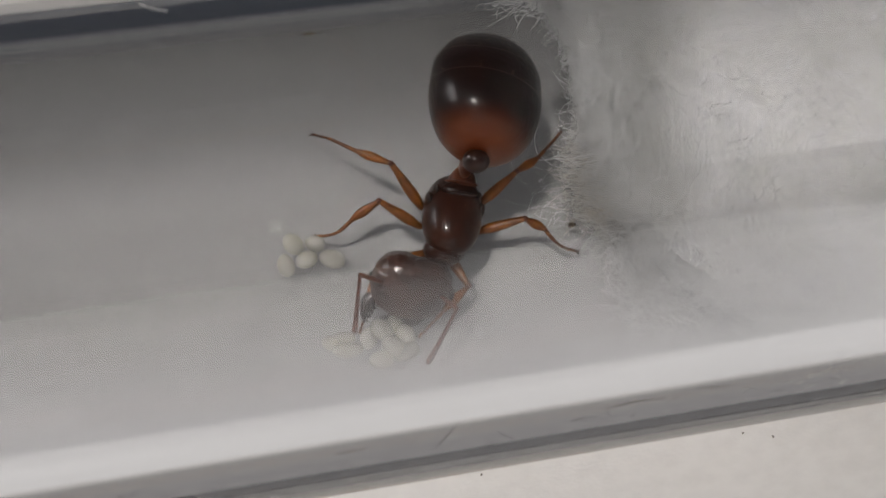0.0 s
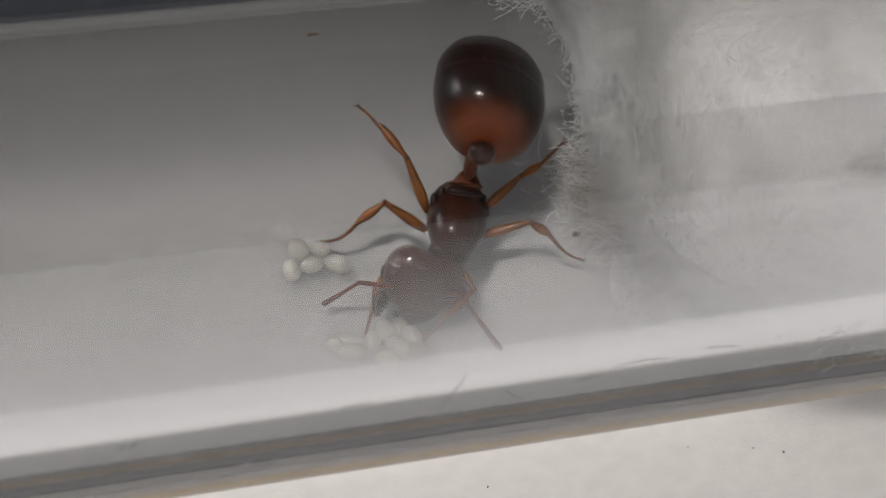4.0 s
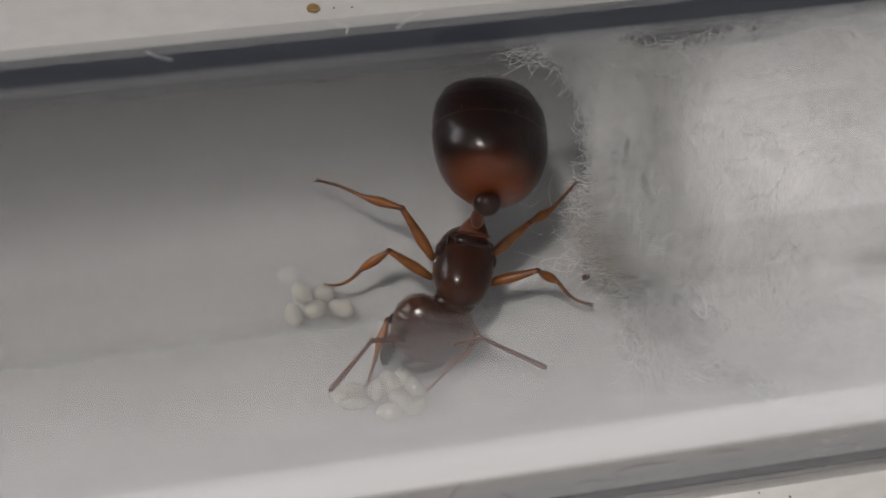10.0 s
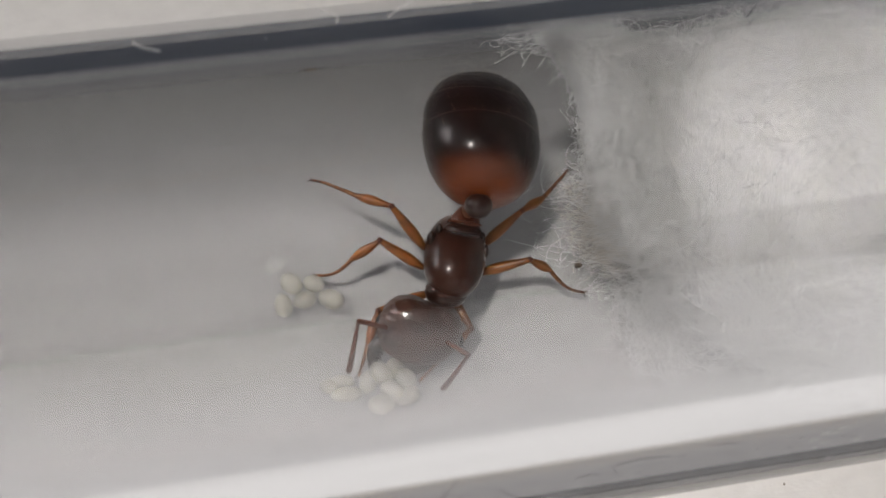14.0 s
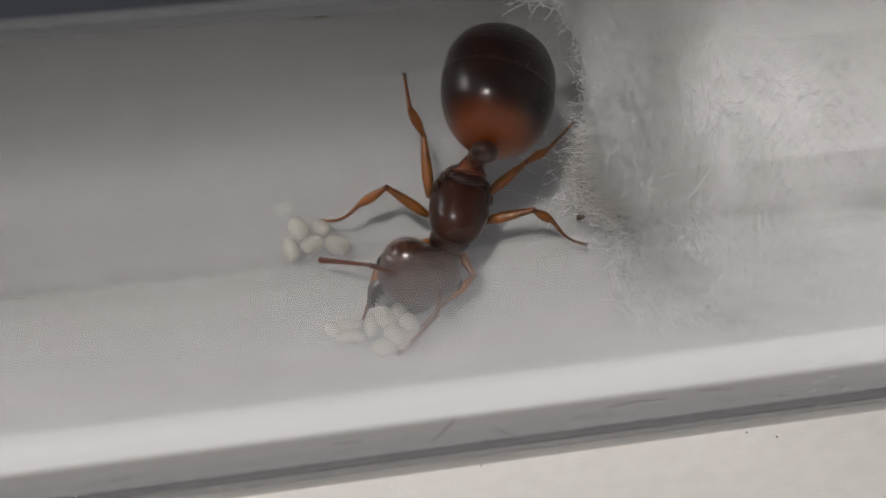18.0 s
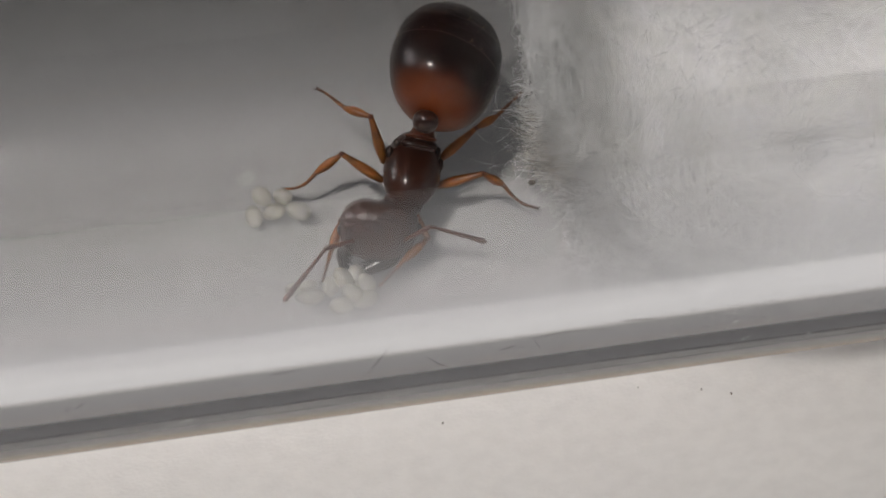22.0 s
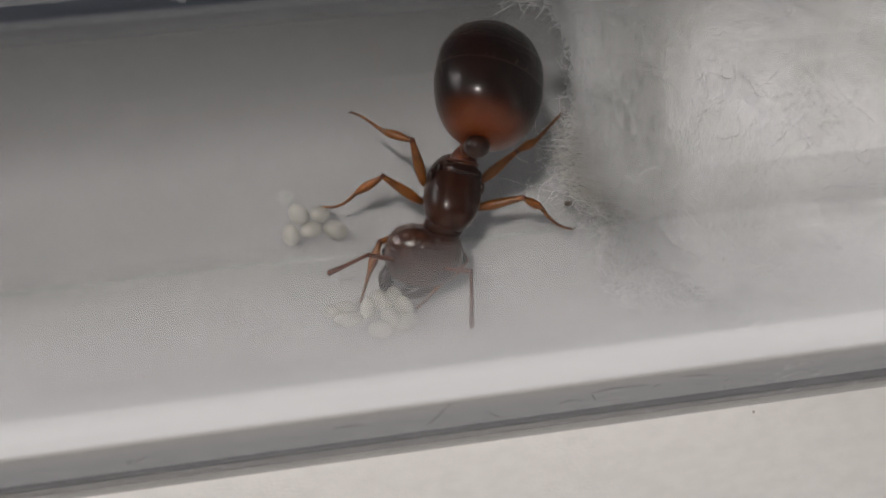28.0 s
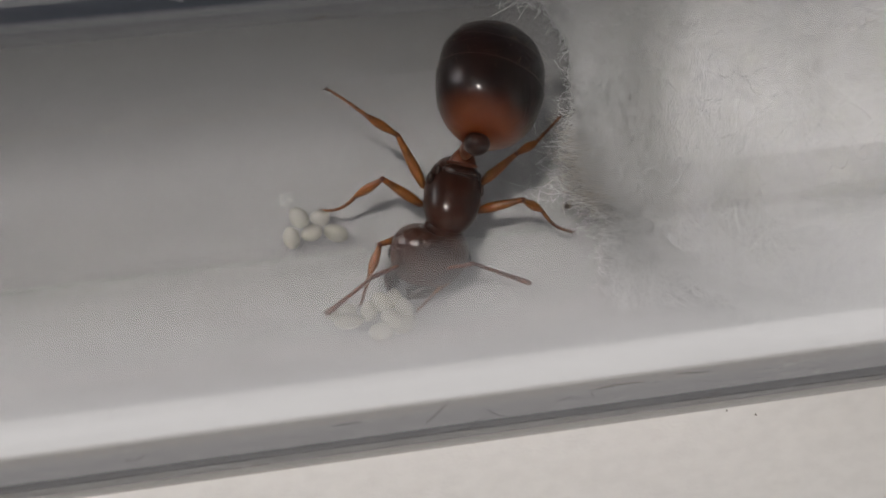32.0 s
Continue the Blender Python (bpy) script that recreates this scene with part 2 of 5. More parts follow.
def tube_part(name, lo, hi, parent, skin, shadow):
    """The tube's wall between two angles about its axis, in degrees from +y; skin picks the glass of each outer face."""
    prof = [(-82.9, 0.01), (-82, RO - 4), (-80, RO - 1.6), (-77.5, RO - 0.4), (-74, RO), (-73, RO), (57.9, RO), (58.2, RO - 0.2), (58.2, RI + 0.2), (57.9, RI), (-73, RI), (-74, RI), (-77, RI - 0.4), (-79.4, RI - 1.6), (-81, RI - 4), (-82, 0.01)]
    n = max(8, int((hi - lo) / 1.5))
    verts, faces, normals = [], [], []
    for i, (x, r) in enumerate(prof):
        side = 1 if i < 8 else -1
        for k in range(n + 1):
            w = radians(lo + (hi - lo) * k / n)
            verts.append((x, r * math.cos(w), (AXIS if i < 8 else BORE) + r * math.sin(w)))
            normals.append((0, side * math.cos(w), side * math.sin(w)))
    m = n + 1
    for i in range(len(prof) - 1):
        for k in range(n):
            faces.append((i * m + k, i * m + k + 1, (i + 1) * m + k + 1, (i + 1) * m + k))
    ob = mesh_object(name, verts, faces, SHADED_GLASS, parent)
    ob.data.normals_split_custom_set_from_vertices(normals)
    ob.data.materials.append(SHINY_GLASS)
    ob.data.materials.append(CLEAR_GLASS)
    ob.data.materials.append(DULL_GLASS)
    ob.data.materials.append(FLANK_SHADE_GLASS)
    ob.data.materials.append(FRINGE_GLASS)
    # lower half keeps the tint painted for shade, upper half is clear
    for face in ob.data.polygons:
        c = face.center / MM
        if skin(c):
            # one glass given two sheens by side to balance the mirrored light
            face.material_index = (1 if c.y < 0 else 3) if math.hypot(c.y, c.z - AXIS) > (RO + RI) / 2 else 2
        # dark tint painted for light lost in the flank, amber for its rim fringe
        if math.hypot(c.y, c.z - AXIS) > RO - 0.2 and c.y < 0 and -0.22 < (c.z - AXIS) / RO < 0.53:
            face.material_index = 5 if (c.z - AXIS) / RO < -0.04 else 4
    ob.visible_shadow = shadow
    return ob


test_tube = tagged(new("test_tube"), "clear glass test tube lying on a white table, finely scratched", "test tube")
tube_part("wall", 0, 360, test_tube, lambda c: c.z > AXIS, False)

# ---- cotton plug ----
def sparse(m, gaps):
    """Lets a share of the light straight through, as between loose fibres."""
    nt = m.node_tree
    out = nt.nodes["Material Output"].inputs["Surface"]
    solid = out.links[0].from_socket
    gap = nt.nodes.new("ShaderNodeBsdfTransparent")
    mix = nt.nodes.new("ShaderNodeMixShader")
    mix.inputs["Fac"].default_value = gaps
    wire(m, solid, mix.inputs[1])
    wire(m, gap.outputs["BSDF"], mix.inputs[2])
    wire(m, mix.outputs["Shader"], out)
    return m


def fibre_material(name, colour, thin):
    m = bpy.data.materials.new(name)
    m.use_nodes = True
    nt = m.node_tree
    p = nt.nodes["Principled BSDF"]
    p.inputs["Base Color"].default_value = (*colour, 1)
    p.inputs["Roughness"].default_value = 0.55
    tr = nt.nodes.new("ShaderNodeBsdfTranslucent")
    tr.inputs["Color"].default_value = (*colour, 1)
    mix = nt.nodes.new("ShaderNodeMixShader")
    mix.inputs["Fac"].default_value = thin
    wire(m, p.outputs["BSDF"], mix.inputs[1])
    wire(m, tr.outputs["BSDF"], mix.inputs[2])
    wire(m, mix.outputs["Shader"], nt.nodes["Material Output"].inputs["Surface"])
    return m


FIBRE = fibre_material("cotton_fibre", (0.97, 0.97, 0.962), 0.55)
WAD = material("cotton_wad", (0.97, 0.968, 0.96), 0.8, Subsurface_Weight=1.0, Subsurface_Radius=(0.0016, 0.0016, 0.0015), Specular_IOR_Level=0.1)
WAD.node_tree.nodes["Principled BSDF"].inputs["Subsurface Scale"].default_value = 1.0
mottled(WAD, (0.95, 0.948, 0.94), (0.985, 0.983, 0.978), 900, 6, 0.2, 9000, dist=0.00003)
sparse(WAD, 0.22)
STAINED = fibre_material("stained_fibre", (0.82, 0.75, 0.64), 0.5)


def plug_section(x):
    """Centre y, z and radius of the plug at x."""
    xs = (3.6, 4.6, 5.6, 6.6, 7.9, 9.7, 12.6, 16, 50)
    yc = np.interp(x, xs, (6.0, 5.3, 4.5, 3.5, 2.2, 1.3, 0.6, 0.2, 0))
    zc = np.interp(x, xs, (9.0, 8.0, 6.5, 4.9, 5.0, 5.9, 7.1, 7.7, 7.7))
    r = np.interp(x, xs, (0.1, 1.1, 2.1, 3.3, 4.8, 5.6, 6.3, 6.6, 6.7))
    return yc, zc, r


def keep_in(p, r):
    d = math.hypot(p.y, p.z - BORE)
    if d > r:
        p.y, p.z = p.y * r / d, BORE + (p.z - BORE) * r / d
    return p


def plug_point(u, w, out=0.0):
    x = 3.6 + 47 * u ** 1.8
    yc, zc, r = plug_section(x)
    p = Vector((x, yc + (r + out) * math.cos(w), zc + (r + out) * math.sin(w)))
    k = 0.28 * min(1, r / 3)
    p += noise.noise_vector(p * 0.6) * k + noise.noise_vector(p * 1.7) * k * 0.5 + noise.noise_vector(p * 5) * k * 0.1
    return keep_in(p, RI - 0.08)


def plug_mesh(nu=200, nw=160):
    verts = [plug_point(i / (nu - 1), 2 * math.pi * k / nw, -0.3) for i in range(nu) for k in range(nw)]
    faces = [(i * nw + k, i * nw + (k + 1) % nw, (i + 1) * nw + (k + 1) % nw, (i + 1) * nw + k) for i in range(nu - 1) for k in range(nw)]
    return verts, faces


cotton = tagged(new("cotton_plug"), "fluffy white cotton wool plug inside the glass tube", "cotton wool")
mesh_object("wad", *plug_mesh(), WAD, cotton)


def fibres(name, lines, radius, mat, parent, label=""):
    """Thin three-sided hairs along lines of equal point count, in one mesh."""
    lines = np.array(lines)
    n, k, _ = lines.shape
    d = np.gradient(lines, axis=1)
    d /= np.linalg.norm(d, axis=2, keepdims=True) + 1e-9
    a = np.cross(d, np.array([0.31, 0.52, 0.79]))
    a /= np.linalg.norm(a, axis=2, keepdims=True) + 1e-9
    b = np.cross(d, a)
    r = (np.random.uniform(0.6, 1.3, (n, 1, 1)) * radius) * np.linspace(1, 0.6, k)[None, :, None]
    rings = [lines + (a * math.cos(w) + b * math.sin(w)) * r for w in (0, 2.094, 4.189)]
    verts = np.stack(rings, 2).reshape(-1, 3) * MM
    base = (np.arange(n)[:, None] * k + np.arange(k - 1)[None]).reshape(-1) * 3
    quads = np.concatenate([np.stack([base + i, base + (i + 1) % 3, base + 3 + (i + 1) % 3, base + 3 + i], 1) for i in range(3)])
    me = bpy.data.meshes.new(name)
    me.vertices.add(len(verts))
    me.vertices.foreach_set("co", verts.ravel())
    me.loops.add(quads.size)
    me.loops.foreach_set("vertex_index", quads.ravel())
    me.polygons.add(len(quads))
    me.polygons.foreach_set("loop_start", np.arange(len(quads)) * 4)
    me.polygons.foreach_set("loop_total", np.full(len(quads), 4))
    me.polygons.foreach_set("use_smooth", np.ones(len(quads), bool))
    me.update(calc_edges=True)
    me.materials.append(mat)
    ob = new(name, me)
    ob.parent = parent
    return tagged(ob, label, kind="stuff")


def drift(p, seed):
    """The way in which the cotton was pulled, slowly changing from place to place."""
    d = noise.noise_vector(p * 0.22 + seed) * 1.6 + noise.noise_vector(p * 0.7 + seed) * 0.8
    return d + Vector((-0.35, -0.45, 0.0))


def locks(count, hairs, u0, u1, length, lift, seed, steps=9, loose=0.22, curl=0.35):
    """Locks of hairs that follow the pull of the cotton along the plug's skin, splaying towards their ends."""
    rng = random.Random(seed)
    shift = Vector((seed, seed * 0.7, 3.0))
    lines = []
    for _ in range(count):
        u, w = u0 + (u1 - u0) * rng.random() ** 1.35, rng.uniform(-0.7, math.pi + 1.3)
        root = plug_point(u, w, rng.uniform(-0.45, lift))
        for _ in range(hairs):
            p = root + Vector((rng.gauss(0, loose), rng.gauss(0, loose), rng.gauss(0, loose)))
            off = Vector((rng.random() * 90, rng.random() * 90, rng.random() * 90))
            step = length * rng.uniform(0.4, 1.4) / steps
            d, line = drift(p, shift).normalized(), []
            for s in range(steps):
                line.append(tuple(keep_in(p.copy(), RI - 0.05)))
                d = (d * 1.2 + drift(p, shift) * 0.3 + noise.noise_vector(p * 1.3 + off) * curl * 2 + Vector((rng.gauss(0, 1), rng.gauss(0, 1), rng.gauss(0, 1))) * 0.1).normalized()
                yc, zc, r = plug_section(p.x + d.x * step)
                out = Vector((0, p.y - yc, p.z - zc))
                if out.length > r + lift:
                    d = (d - out.normalized() * 0.25).normalized()
                p = p + d * step
            if not any(((q[0] - 1.7) / 2.45) ** 2 + ((q[1] - 4.1) / 2.8) ** 2 < 1 for q in line):
                lines.append(line)
    return lines


fibres("fluff", locks(2700, 9, 0.0, 0.58, 2.4, 0.35, 3), 0.0065, FIBRE, cotton, "fine drawn-out white cotton fibres")
fibres("edge_fluff", locks(1700, 7, 0.0, 0.42, 1.7, 0.6, 13, loose=0.3, curl=0.6), 0.0095, FIBRE, cotton, "loose white cotton fluff at the edge")
fibres("stray_fibres", locks(520, 2, 0.0, 0.46, 3.2, 0.9, 4, steps=14, loose=0.3, curl=1.0), 0.017, FIBRE, cotton, "loose curling cotton fibres")


def wisps(count, seed, steps=12):
    """Curls that reach from the plug's upper corner along the glass, behind the ant's abdomen."""
    rng = random.Random(seed)
    lines = []
    for _ in range(count):
        reach = rng.random() ** 0.6
        p = Vector((1.6 + 3.4 * reach, rng.uniform(6.5, 6.8), rng.uniform(7.6, 8.6)))
        a, turn, dz = rng.uniform(0, 6.28), rng.gauss(0, 0.34), rng.gauss(0, 0.1)
        step, line = rng.uniform(0.6, 1.9) / steps, []
        for s in range(steps):
            line.append(tuple(keep_in(p.copy(), RI - 0.05)))
            a += turn + rng.gauss(0, 0.12)
            p = p + Vector((math.cos(a), 0.7 * math.sin(a), dz)) * step
        lines.append(line)
    return lines


fibres("wisps", wisps(170, 17), 0.014, FIBRE, cotton, "thin white cotton curls along the glass")


def floor_fluff(count, x0, x1, y0, y1, length, seed, high=0.8, steps=9):
    """Hairs that lie on the tube's inner floor."""
    rng = random.Random(seed)
    lines = []
    for _ in range(count):
        x, y = rng.uniform(x0, x1), rng.uniform(y0, y1)
        a = rng.uniform(0, 6.28)
        off = rng.random() * 90
        h, line = rng.random() * high, []
        for s in range(steps):
            line.append((x, y, floor_z(y) + 0.03 + h * abs(math.sin(off + s * 0.4))))
            a += noise.noise(Vector((x * 0.8, y * 0.8, off))) * 1.3
            x, y = x + math.cos(a) * length / steps, max(-6.5, min(6.5, y + math.sin(a) * length / steps))
        lines.append(line)
    return lines


fibres("stained_fibres", floor_fluff(800, 5.2, 8.4, -0.4, 2.6, 1.5, 7, 1.6), 0.006, STAINED, cotton, "cotton fibres stained brown by the floor")
fibres("floor_fibres", floor_fluff(2600, 5.9, 13.5, -4.7, 0.6, 1.5, 8, 0.9) + floor_fluff(1100, 6.4, 9.6, -4.2, -1.6, 1.0, 18, 0.5) + floor_fluff(60, 3.6, 7.0, -0.5, 2.6, 1.8, 9, 0.6), 0.006, FIBRE, cotton, "thin cotton fibres straying over the glass")

# ---- ant ----
CUTICLE = material("cuticle", (0.05, 0.014, 0.006), 0.3, Specular_IOR_Level=0.2, Coat_Weight=0.8, Coat_Roughness=0.1)
mottled(CUTICLE, (0.012, 0.0045, 0.003), (0.036, 0.011, 0.0055), 900, 5, 0.4, 7000, dist=0.000012)
HEAD_SKIN = material("head_cuticle", (0.05, 0.016, 0.008), 0.3, Specular_IOR_Level=0.5, Coat_Weight=1.0, Coat_Roughness=0.13, Coat_IOR=1.8)
mottled(HEAD_SKIN, (0.025, 0.009, 0.005), (0.055, 0.018, 0.009), 1100, 6, 0.6, 9000, dist=0.00003)
RUST = material("rust_cuticle", (0.14, 0.035, 0.012), 0.3)
mottled(RUST, (0.06, 0.016, 0.006), (0.12, 0.032, 0.011), 1200, 5, 0.25, 9000, dist=0.000006)
AMBER = material("amber_cuticle", (0.36, 0.13, 0.03), 0.33, Subsurface_Weight=0.25, Subsurface_Radius=(0.0004, 0.00018, 0.00006))
AMBER.node_tree.nodes["Principled BSDF"].inputs["Subsurface Scale"].default_value = 1.0
mottled(AMBER, (0.1, 0.036, 0.009), (0.24, 0.086, 0.018), 1500, 5, 0.2, 9000, dist=0.00001)
DARK = material("dark_cuticle", (0.014, 0.008, 0.006), 0.3)
mottled(DARK, (0.01, 0.006, 0.004), (0.03, 0.012, 0.007), 3000, 4)
TARSUS = material("tarsus_cuticle", (0.12, 0.05, 0.02), 0.4)
mottled(TARSUS, (0.08, 0.03, 0.012), (0.2, 0.08, 0.025), 4000, 4, 0.3, 20000, dist=0.00001)


def gaster_material():
    """Dark brown cuticle that turns amber where the first plate meets the waist."""
    m = material("gaster_cuticle", (0.03, 0.009, 0.004), 0.36, Specular_IOR_Level=0.15, Coat_Weight=0.75, Coat_Roughness=0.18)
    r = mottled(m, (0.007, 0.003, 0.002), (0.016, 0.005, 0.0028), 700, 5, 1.0, 9000, stretch=(1, 0.35, 1), dist=0.00003)
    p = m.node_tree.nodes["Principled BSDF"]
    co = node(m, "ShaderNodeTexCoord")
    sep = node(m, "ShaderNodeSeparateXYZ")
    wire(m, co.outputs["Object"], sep.inputs["Vector"])
    warp = node(m, "ShaderNodeTexNoise", Scale=500, Detail=3.0)
    wire(m, co.outputs["Object"], warp.inputs["Vector"])
    sc = node(m, "ShaderNodeMath")
    sc.operation = "MULTIPLY_ADD"
    sc.inputs[1].default_value = 0.0006
    wire(m, warp.outputs["Fac"], sc.inputs[0])
    wire(m, sep.outputs["Y"], sc.inputs[2])
    rng = node(m, "ShaderNodeMapRange")
    rng.inputs["From Min"].default_value, rng.inputs["From Max"].default_value = 0.0018, 0.0036
    rng.interpolation_type = "SMOOTHSTEP"
    wire(m, sc.outputs["Value"], rng.inputs["Value"])
    mix = node(m, "ShaderNodeMix")
    mix.data_type = "RGBA"
    mix.inputs["B"].default_value = (0.19, 0.036, 0.003, 1)
    wire(m, rng.outputs["Result"], mix.inputs["Factor"])
    wire(m, r.outputs["Color"], mix.inputs["A"])
    wire(m, mix.outputs["Result"], p.inputs["Base Color"])
    return m


GASTER = gaster_material()

ROOT = Vector((0.2, 0.2, 1.0))
BASE_L, BASE_R, HIP = Vector((-1.79, -2.05, 2.80)), Vector((-0.57, -2.42, 2.80)), Vector((-0.61, 0.77, 2.50))

ant = tagged(new("ant"), "glossy dark brown queen ant with amber legs tending eggs", "ant")
ant.location = ROOT * MM


def egg_form(size, nu=36, nv=28, shape=None, y0=-1.0, y1=1.0, square=1.0, bump=None):
    verts, faces = [], []
    for i in range(nv + 1):
        y = y0 + (y1 - y0) * (0.5 - 0.5 * math.cos(math.pi * i / nv))
        g = math.sqrt(max(0.0, 1 - y * y)) * (shape((y + 1) / 2) if shape else 1)
        for k in range(nu):
            w = 2 * math.pi * k / nu
            c, s = math.cos(w), math.sin(w)
            q = (abs(c) ** (2 * square) + abs(s) ** (2 * square)) ** (-0.5 / square)
            v = Vector((g * c * q * size[0], y * size[1], g * s * q * size[2]))
            verts.append(v + bump(v, y) if bump else v)
    for i in range(nv):
        for k in range(nu):
            faces.append((i * nu + k, i * nu + (k + 1) % nu, (i + 1) * nu + (k + 1) % nu, (i + 1) * nu + k))
    return verts, faces


def lump(name, centre, ahead, size, mat, parent=None, up=(0, 0, 1), label="", **more):
    """An egg form about a centre, its y axis ahead, under the ant or a part of it."""
    ob = mesh_object(name, *egg_form(size, **more), mat, parent or ant, True, label)
    m = basis(Vector(centre) - ROOT, ahead, up)
    ob.matrix_basis = m if parent is None else parent.matrix_basis.inverted() @ m
    return ob


PLATE_EDGE = material("plate_edge", (0.03, 0.011, 0.005), 0.35)
mottled(PLATE_EDGE, (0.014, 0.006, 0.003), (0.045, 0.016, 0.007), 2500, 4)

# gaster with four overlapping plates; its back is highest near the waist
WAIST = Vector((0.8, 2.02, 3.3))
G_AT, G_SIZE = Vector((1.73, 4.05, 5.5)), (1.94, 2.58, 1.62)


def swayed(at):
    """The gaster's pose about a centre: it swings on the waist."""
    d = WAIST - Vector(at)
    return basis(Vector(at) - ROOT, (d.x * 0.8, d.y, 0.4 * math.hypot(d.x, d.y)))


def gaster_girth(u):
    """Blunt towards the waist, rounder behind."""
    y = min(0.9999, abs(2 * u - 1))
    p = 2.6 if u > 0.5 else 2.0
    return (1 - y ** p) ** (1 / p) / math.sqrt(1 - y * y)


def gaster_back(v, y):
    """Deeper towards the waist, thin at the hind end, plates stepped at their rims."""
    return Vector((0.2 * v.z, 0, v.z * 0.38 * y + 0.12 * (1 - y * y)))


gaster = lump("gaster", G_AT, (-0.24, -1, 0.1), tuple(s * 0.95 for s in G_SIZE), GASTER, shape=gaster_girth, bump=gaster_back)
for y0, y1, grow in ((0.16, 1.0, 1.0), (-0.3, 0.24, 0.982), (-0.68, -0.22, 0.966), (-0.9985, -0.6, 0.952)):
    plate = mesh_object("tergite", *egg_form(tuple(s * grow for s in G_SIZE), 72, 30, gaster_girth, y0, y1, bump=gaster_back), GASTER, gaster)
    plate.matrix_basis = Matrix()
    if y0 > -0.95:
        rim = mesh_object("plate_rim", *egg_form(tuple(s * (grow + 0.002) for s in G_SIZE), 72, 4, gaster_girth, y0 - 0.004, y0 + 0.01, bump=gaster_back), PLATE_EDGE, gaster, True, "thin brown plate rim")
        rim.matrix_basis = Matrix()


def setae(rows, seed, length=0.16):
    rng = random.Random(seed)
    lines = []
    for y, n in rows:
        for k in range(n):
            w = 2 * math.pi * (k + rng.random()) / n
            yy = y + rng.gauss(0, 0.008)
            g = math.sqrt(1 - yy * yy) * gaster_girth((yy + 1) / 2)
            p = Vector((g * math.cos(w) * G_SIZE[0], yy * G_SIZE[1], g * math.sin(w) * G_SIZE[2]))
            nrm = Vector((p.x / G_SIZE[0] ** 2, p.y / G_SIZE[1] ** 2, p.z / G_SIZE[2] ** 2)).normalized()
            p += gaster_back(p, yy) - nrm * 0.05
            d = (nrm + Vector((0, -0.8, 0)) + Vector((rng.gauss(0, 0.2), 0, rng.gauss(0, 0.2)))).normalized()
            l = (length + 0.05) * rng.uniform(0.6, 1.3)
            lines.append([tuple(p + d * l * s / 3) for s in range(4)])
    return lines


PALE = material("pale_hair", (0.4, 0.3, 0.18), 0.4)
hair = fibres("setae", setae([(0.15, 40), (-0.31, 40), (-0.69, 36), (0.35, 14), (0.6, 14), (-0.1, 16), (-0.5, 20), (-0.88, 20)], 5), 0.0022, PALE, gaster, "short pale hairs")

# waist and thorax
knob = mesh_object("postpetiole", *egg_form((0.45, 0.4, 0.42), 28, 18, square=1.1), CUTICLE, gaster, True, "dark glossy waist knob")
knob.location = Vector((0.12, 2.82, -0.05)) * MM
lump("petiole", (0.84, 1.84, 4.2), (-0.1, 0.3, 1.2), (0.25, 0.95, 0.25), RUST, nu=24, nv=16)
T_DIR = (-0.3, -1, 0.0)
lump("propodeum", (0.84, 1.42, 2.95), T_DIR, (0.62, 0.66, 0.6), RUST, nu=32, nv=20, square=1.25, shape=lambda u: 0.62 + 0.42 * u)
thorax = lump("thorax", (0.36, 0.3, 2.8), (-0.3, -1, 0.5), (1.06, 1.58, 0.95), CUTICLE, nu=44, nv=34, square=1.12, shape=lambda u: (1 - min(0.9999, abs(2 * u - 1)) ** 2.25) ** (1 / 2.25) / math.sqrt(1 - min(0.9999, abs(2 * u - 1)) ** 2))
lump("scutellum", (0.66, 1.12, 3.3), (-0.3, -1, 0.35), (0.66, 0.3, 0.24), CUTICLE, thorax, nu=28, nv=16, square=1.2)
lump("plate_ridge", (0.76, 1.38, 3.42), (-0.3, -1, 0.3), (0.62, 0.06, 0.16), RUST, thorax, nu=28, nv=10)
lump("plate_ridge", (0.7, 1.0, 3.66), (-0.3, -1, 0.3), (0.6, 0.04, 0.08), DARK, thorax, nu=28, nv=10)
lump("pronotum", (-0.12, -0.9, 2.85), (-0.3, -1, -0.3), (0.74, 0.56, 0.66), CUTICLE, thorax, nu=32, nv=18)
for sx_, sy_, sz_, s in ((-0.42, 1.0, 3.18, 0.19), (-0.14, 1.28, 3.2, 0.15), (1.36, 0.32, 3.15, 0.17), (1.32, 0.8, 3.15, 0.14)):
    lump("wing_scar", (sx_, sy_, sz_), (0.2, 1, 0.3), (s * 0.7, s * 1.4, s * 0.8), DARK, thorax, nu=12, nv=8, bump=lambda v, y: noise.noise_vector(v * 14) * 0.05)
lump("neck", (-0.42, -1.25, 2.55), (-0.35, -1, -0.1), (0.34, 0.5, 0.3), RUST, nu=20, nv=12)

# head
H_AT, H_DIR = (-0.82, -1.58, 2.55), (-0.22, -1, -0.45)


def head_pose(at, turn):
    """The head's pose about a centre; turn is how far it looks aside."""
    return basis(Vector(at) - ROOT, (turn, -1, -0.45))


def head_plan(u):
    """Broad and nearly square seen from above, a little narrower towards the jaws."""
    y = min(0.9999, abs(2 * u - 1))
    return (1 - y ** 2.7) ** (1 / 2.7) / math.sqrt(1 - y * y) * (1.0 - 0.1 * max(0, 2 * u - 1))


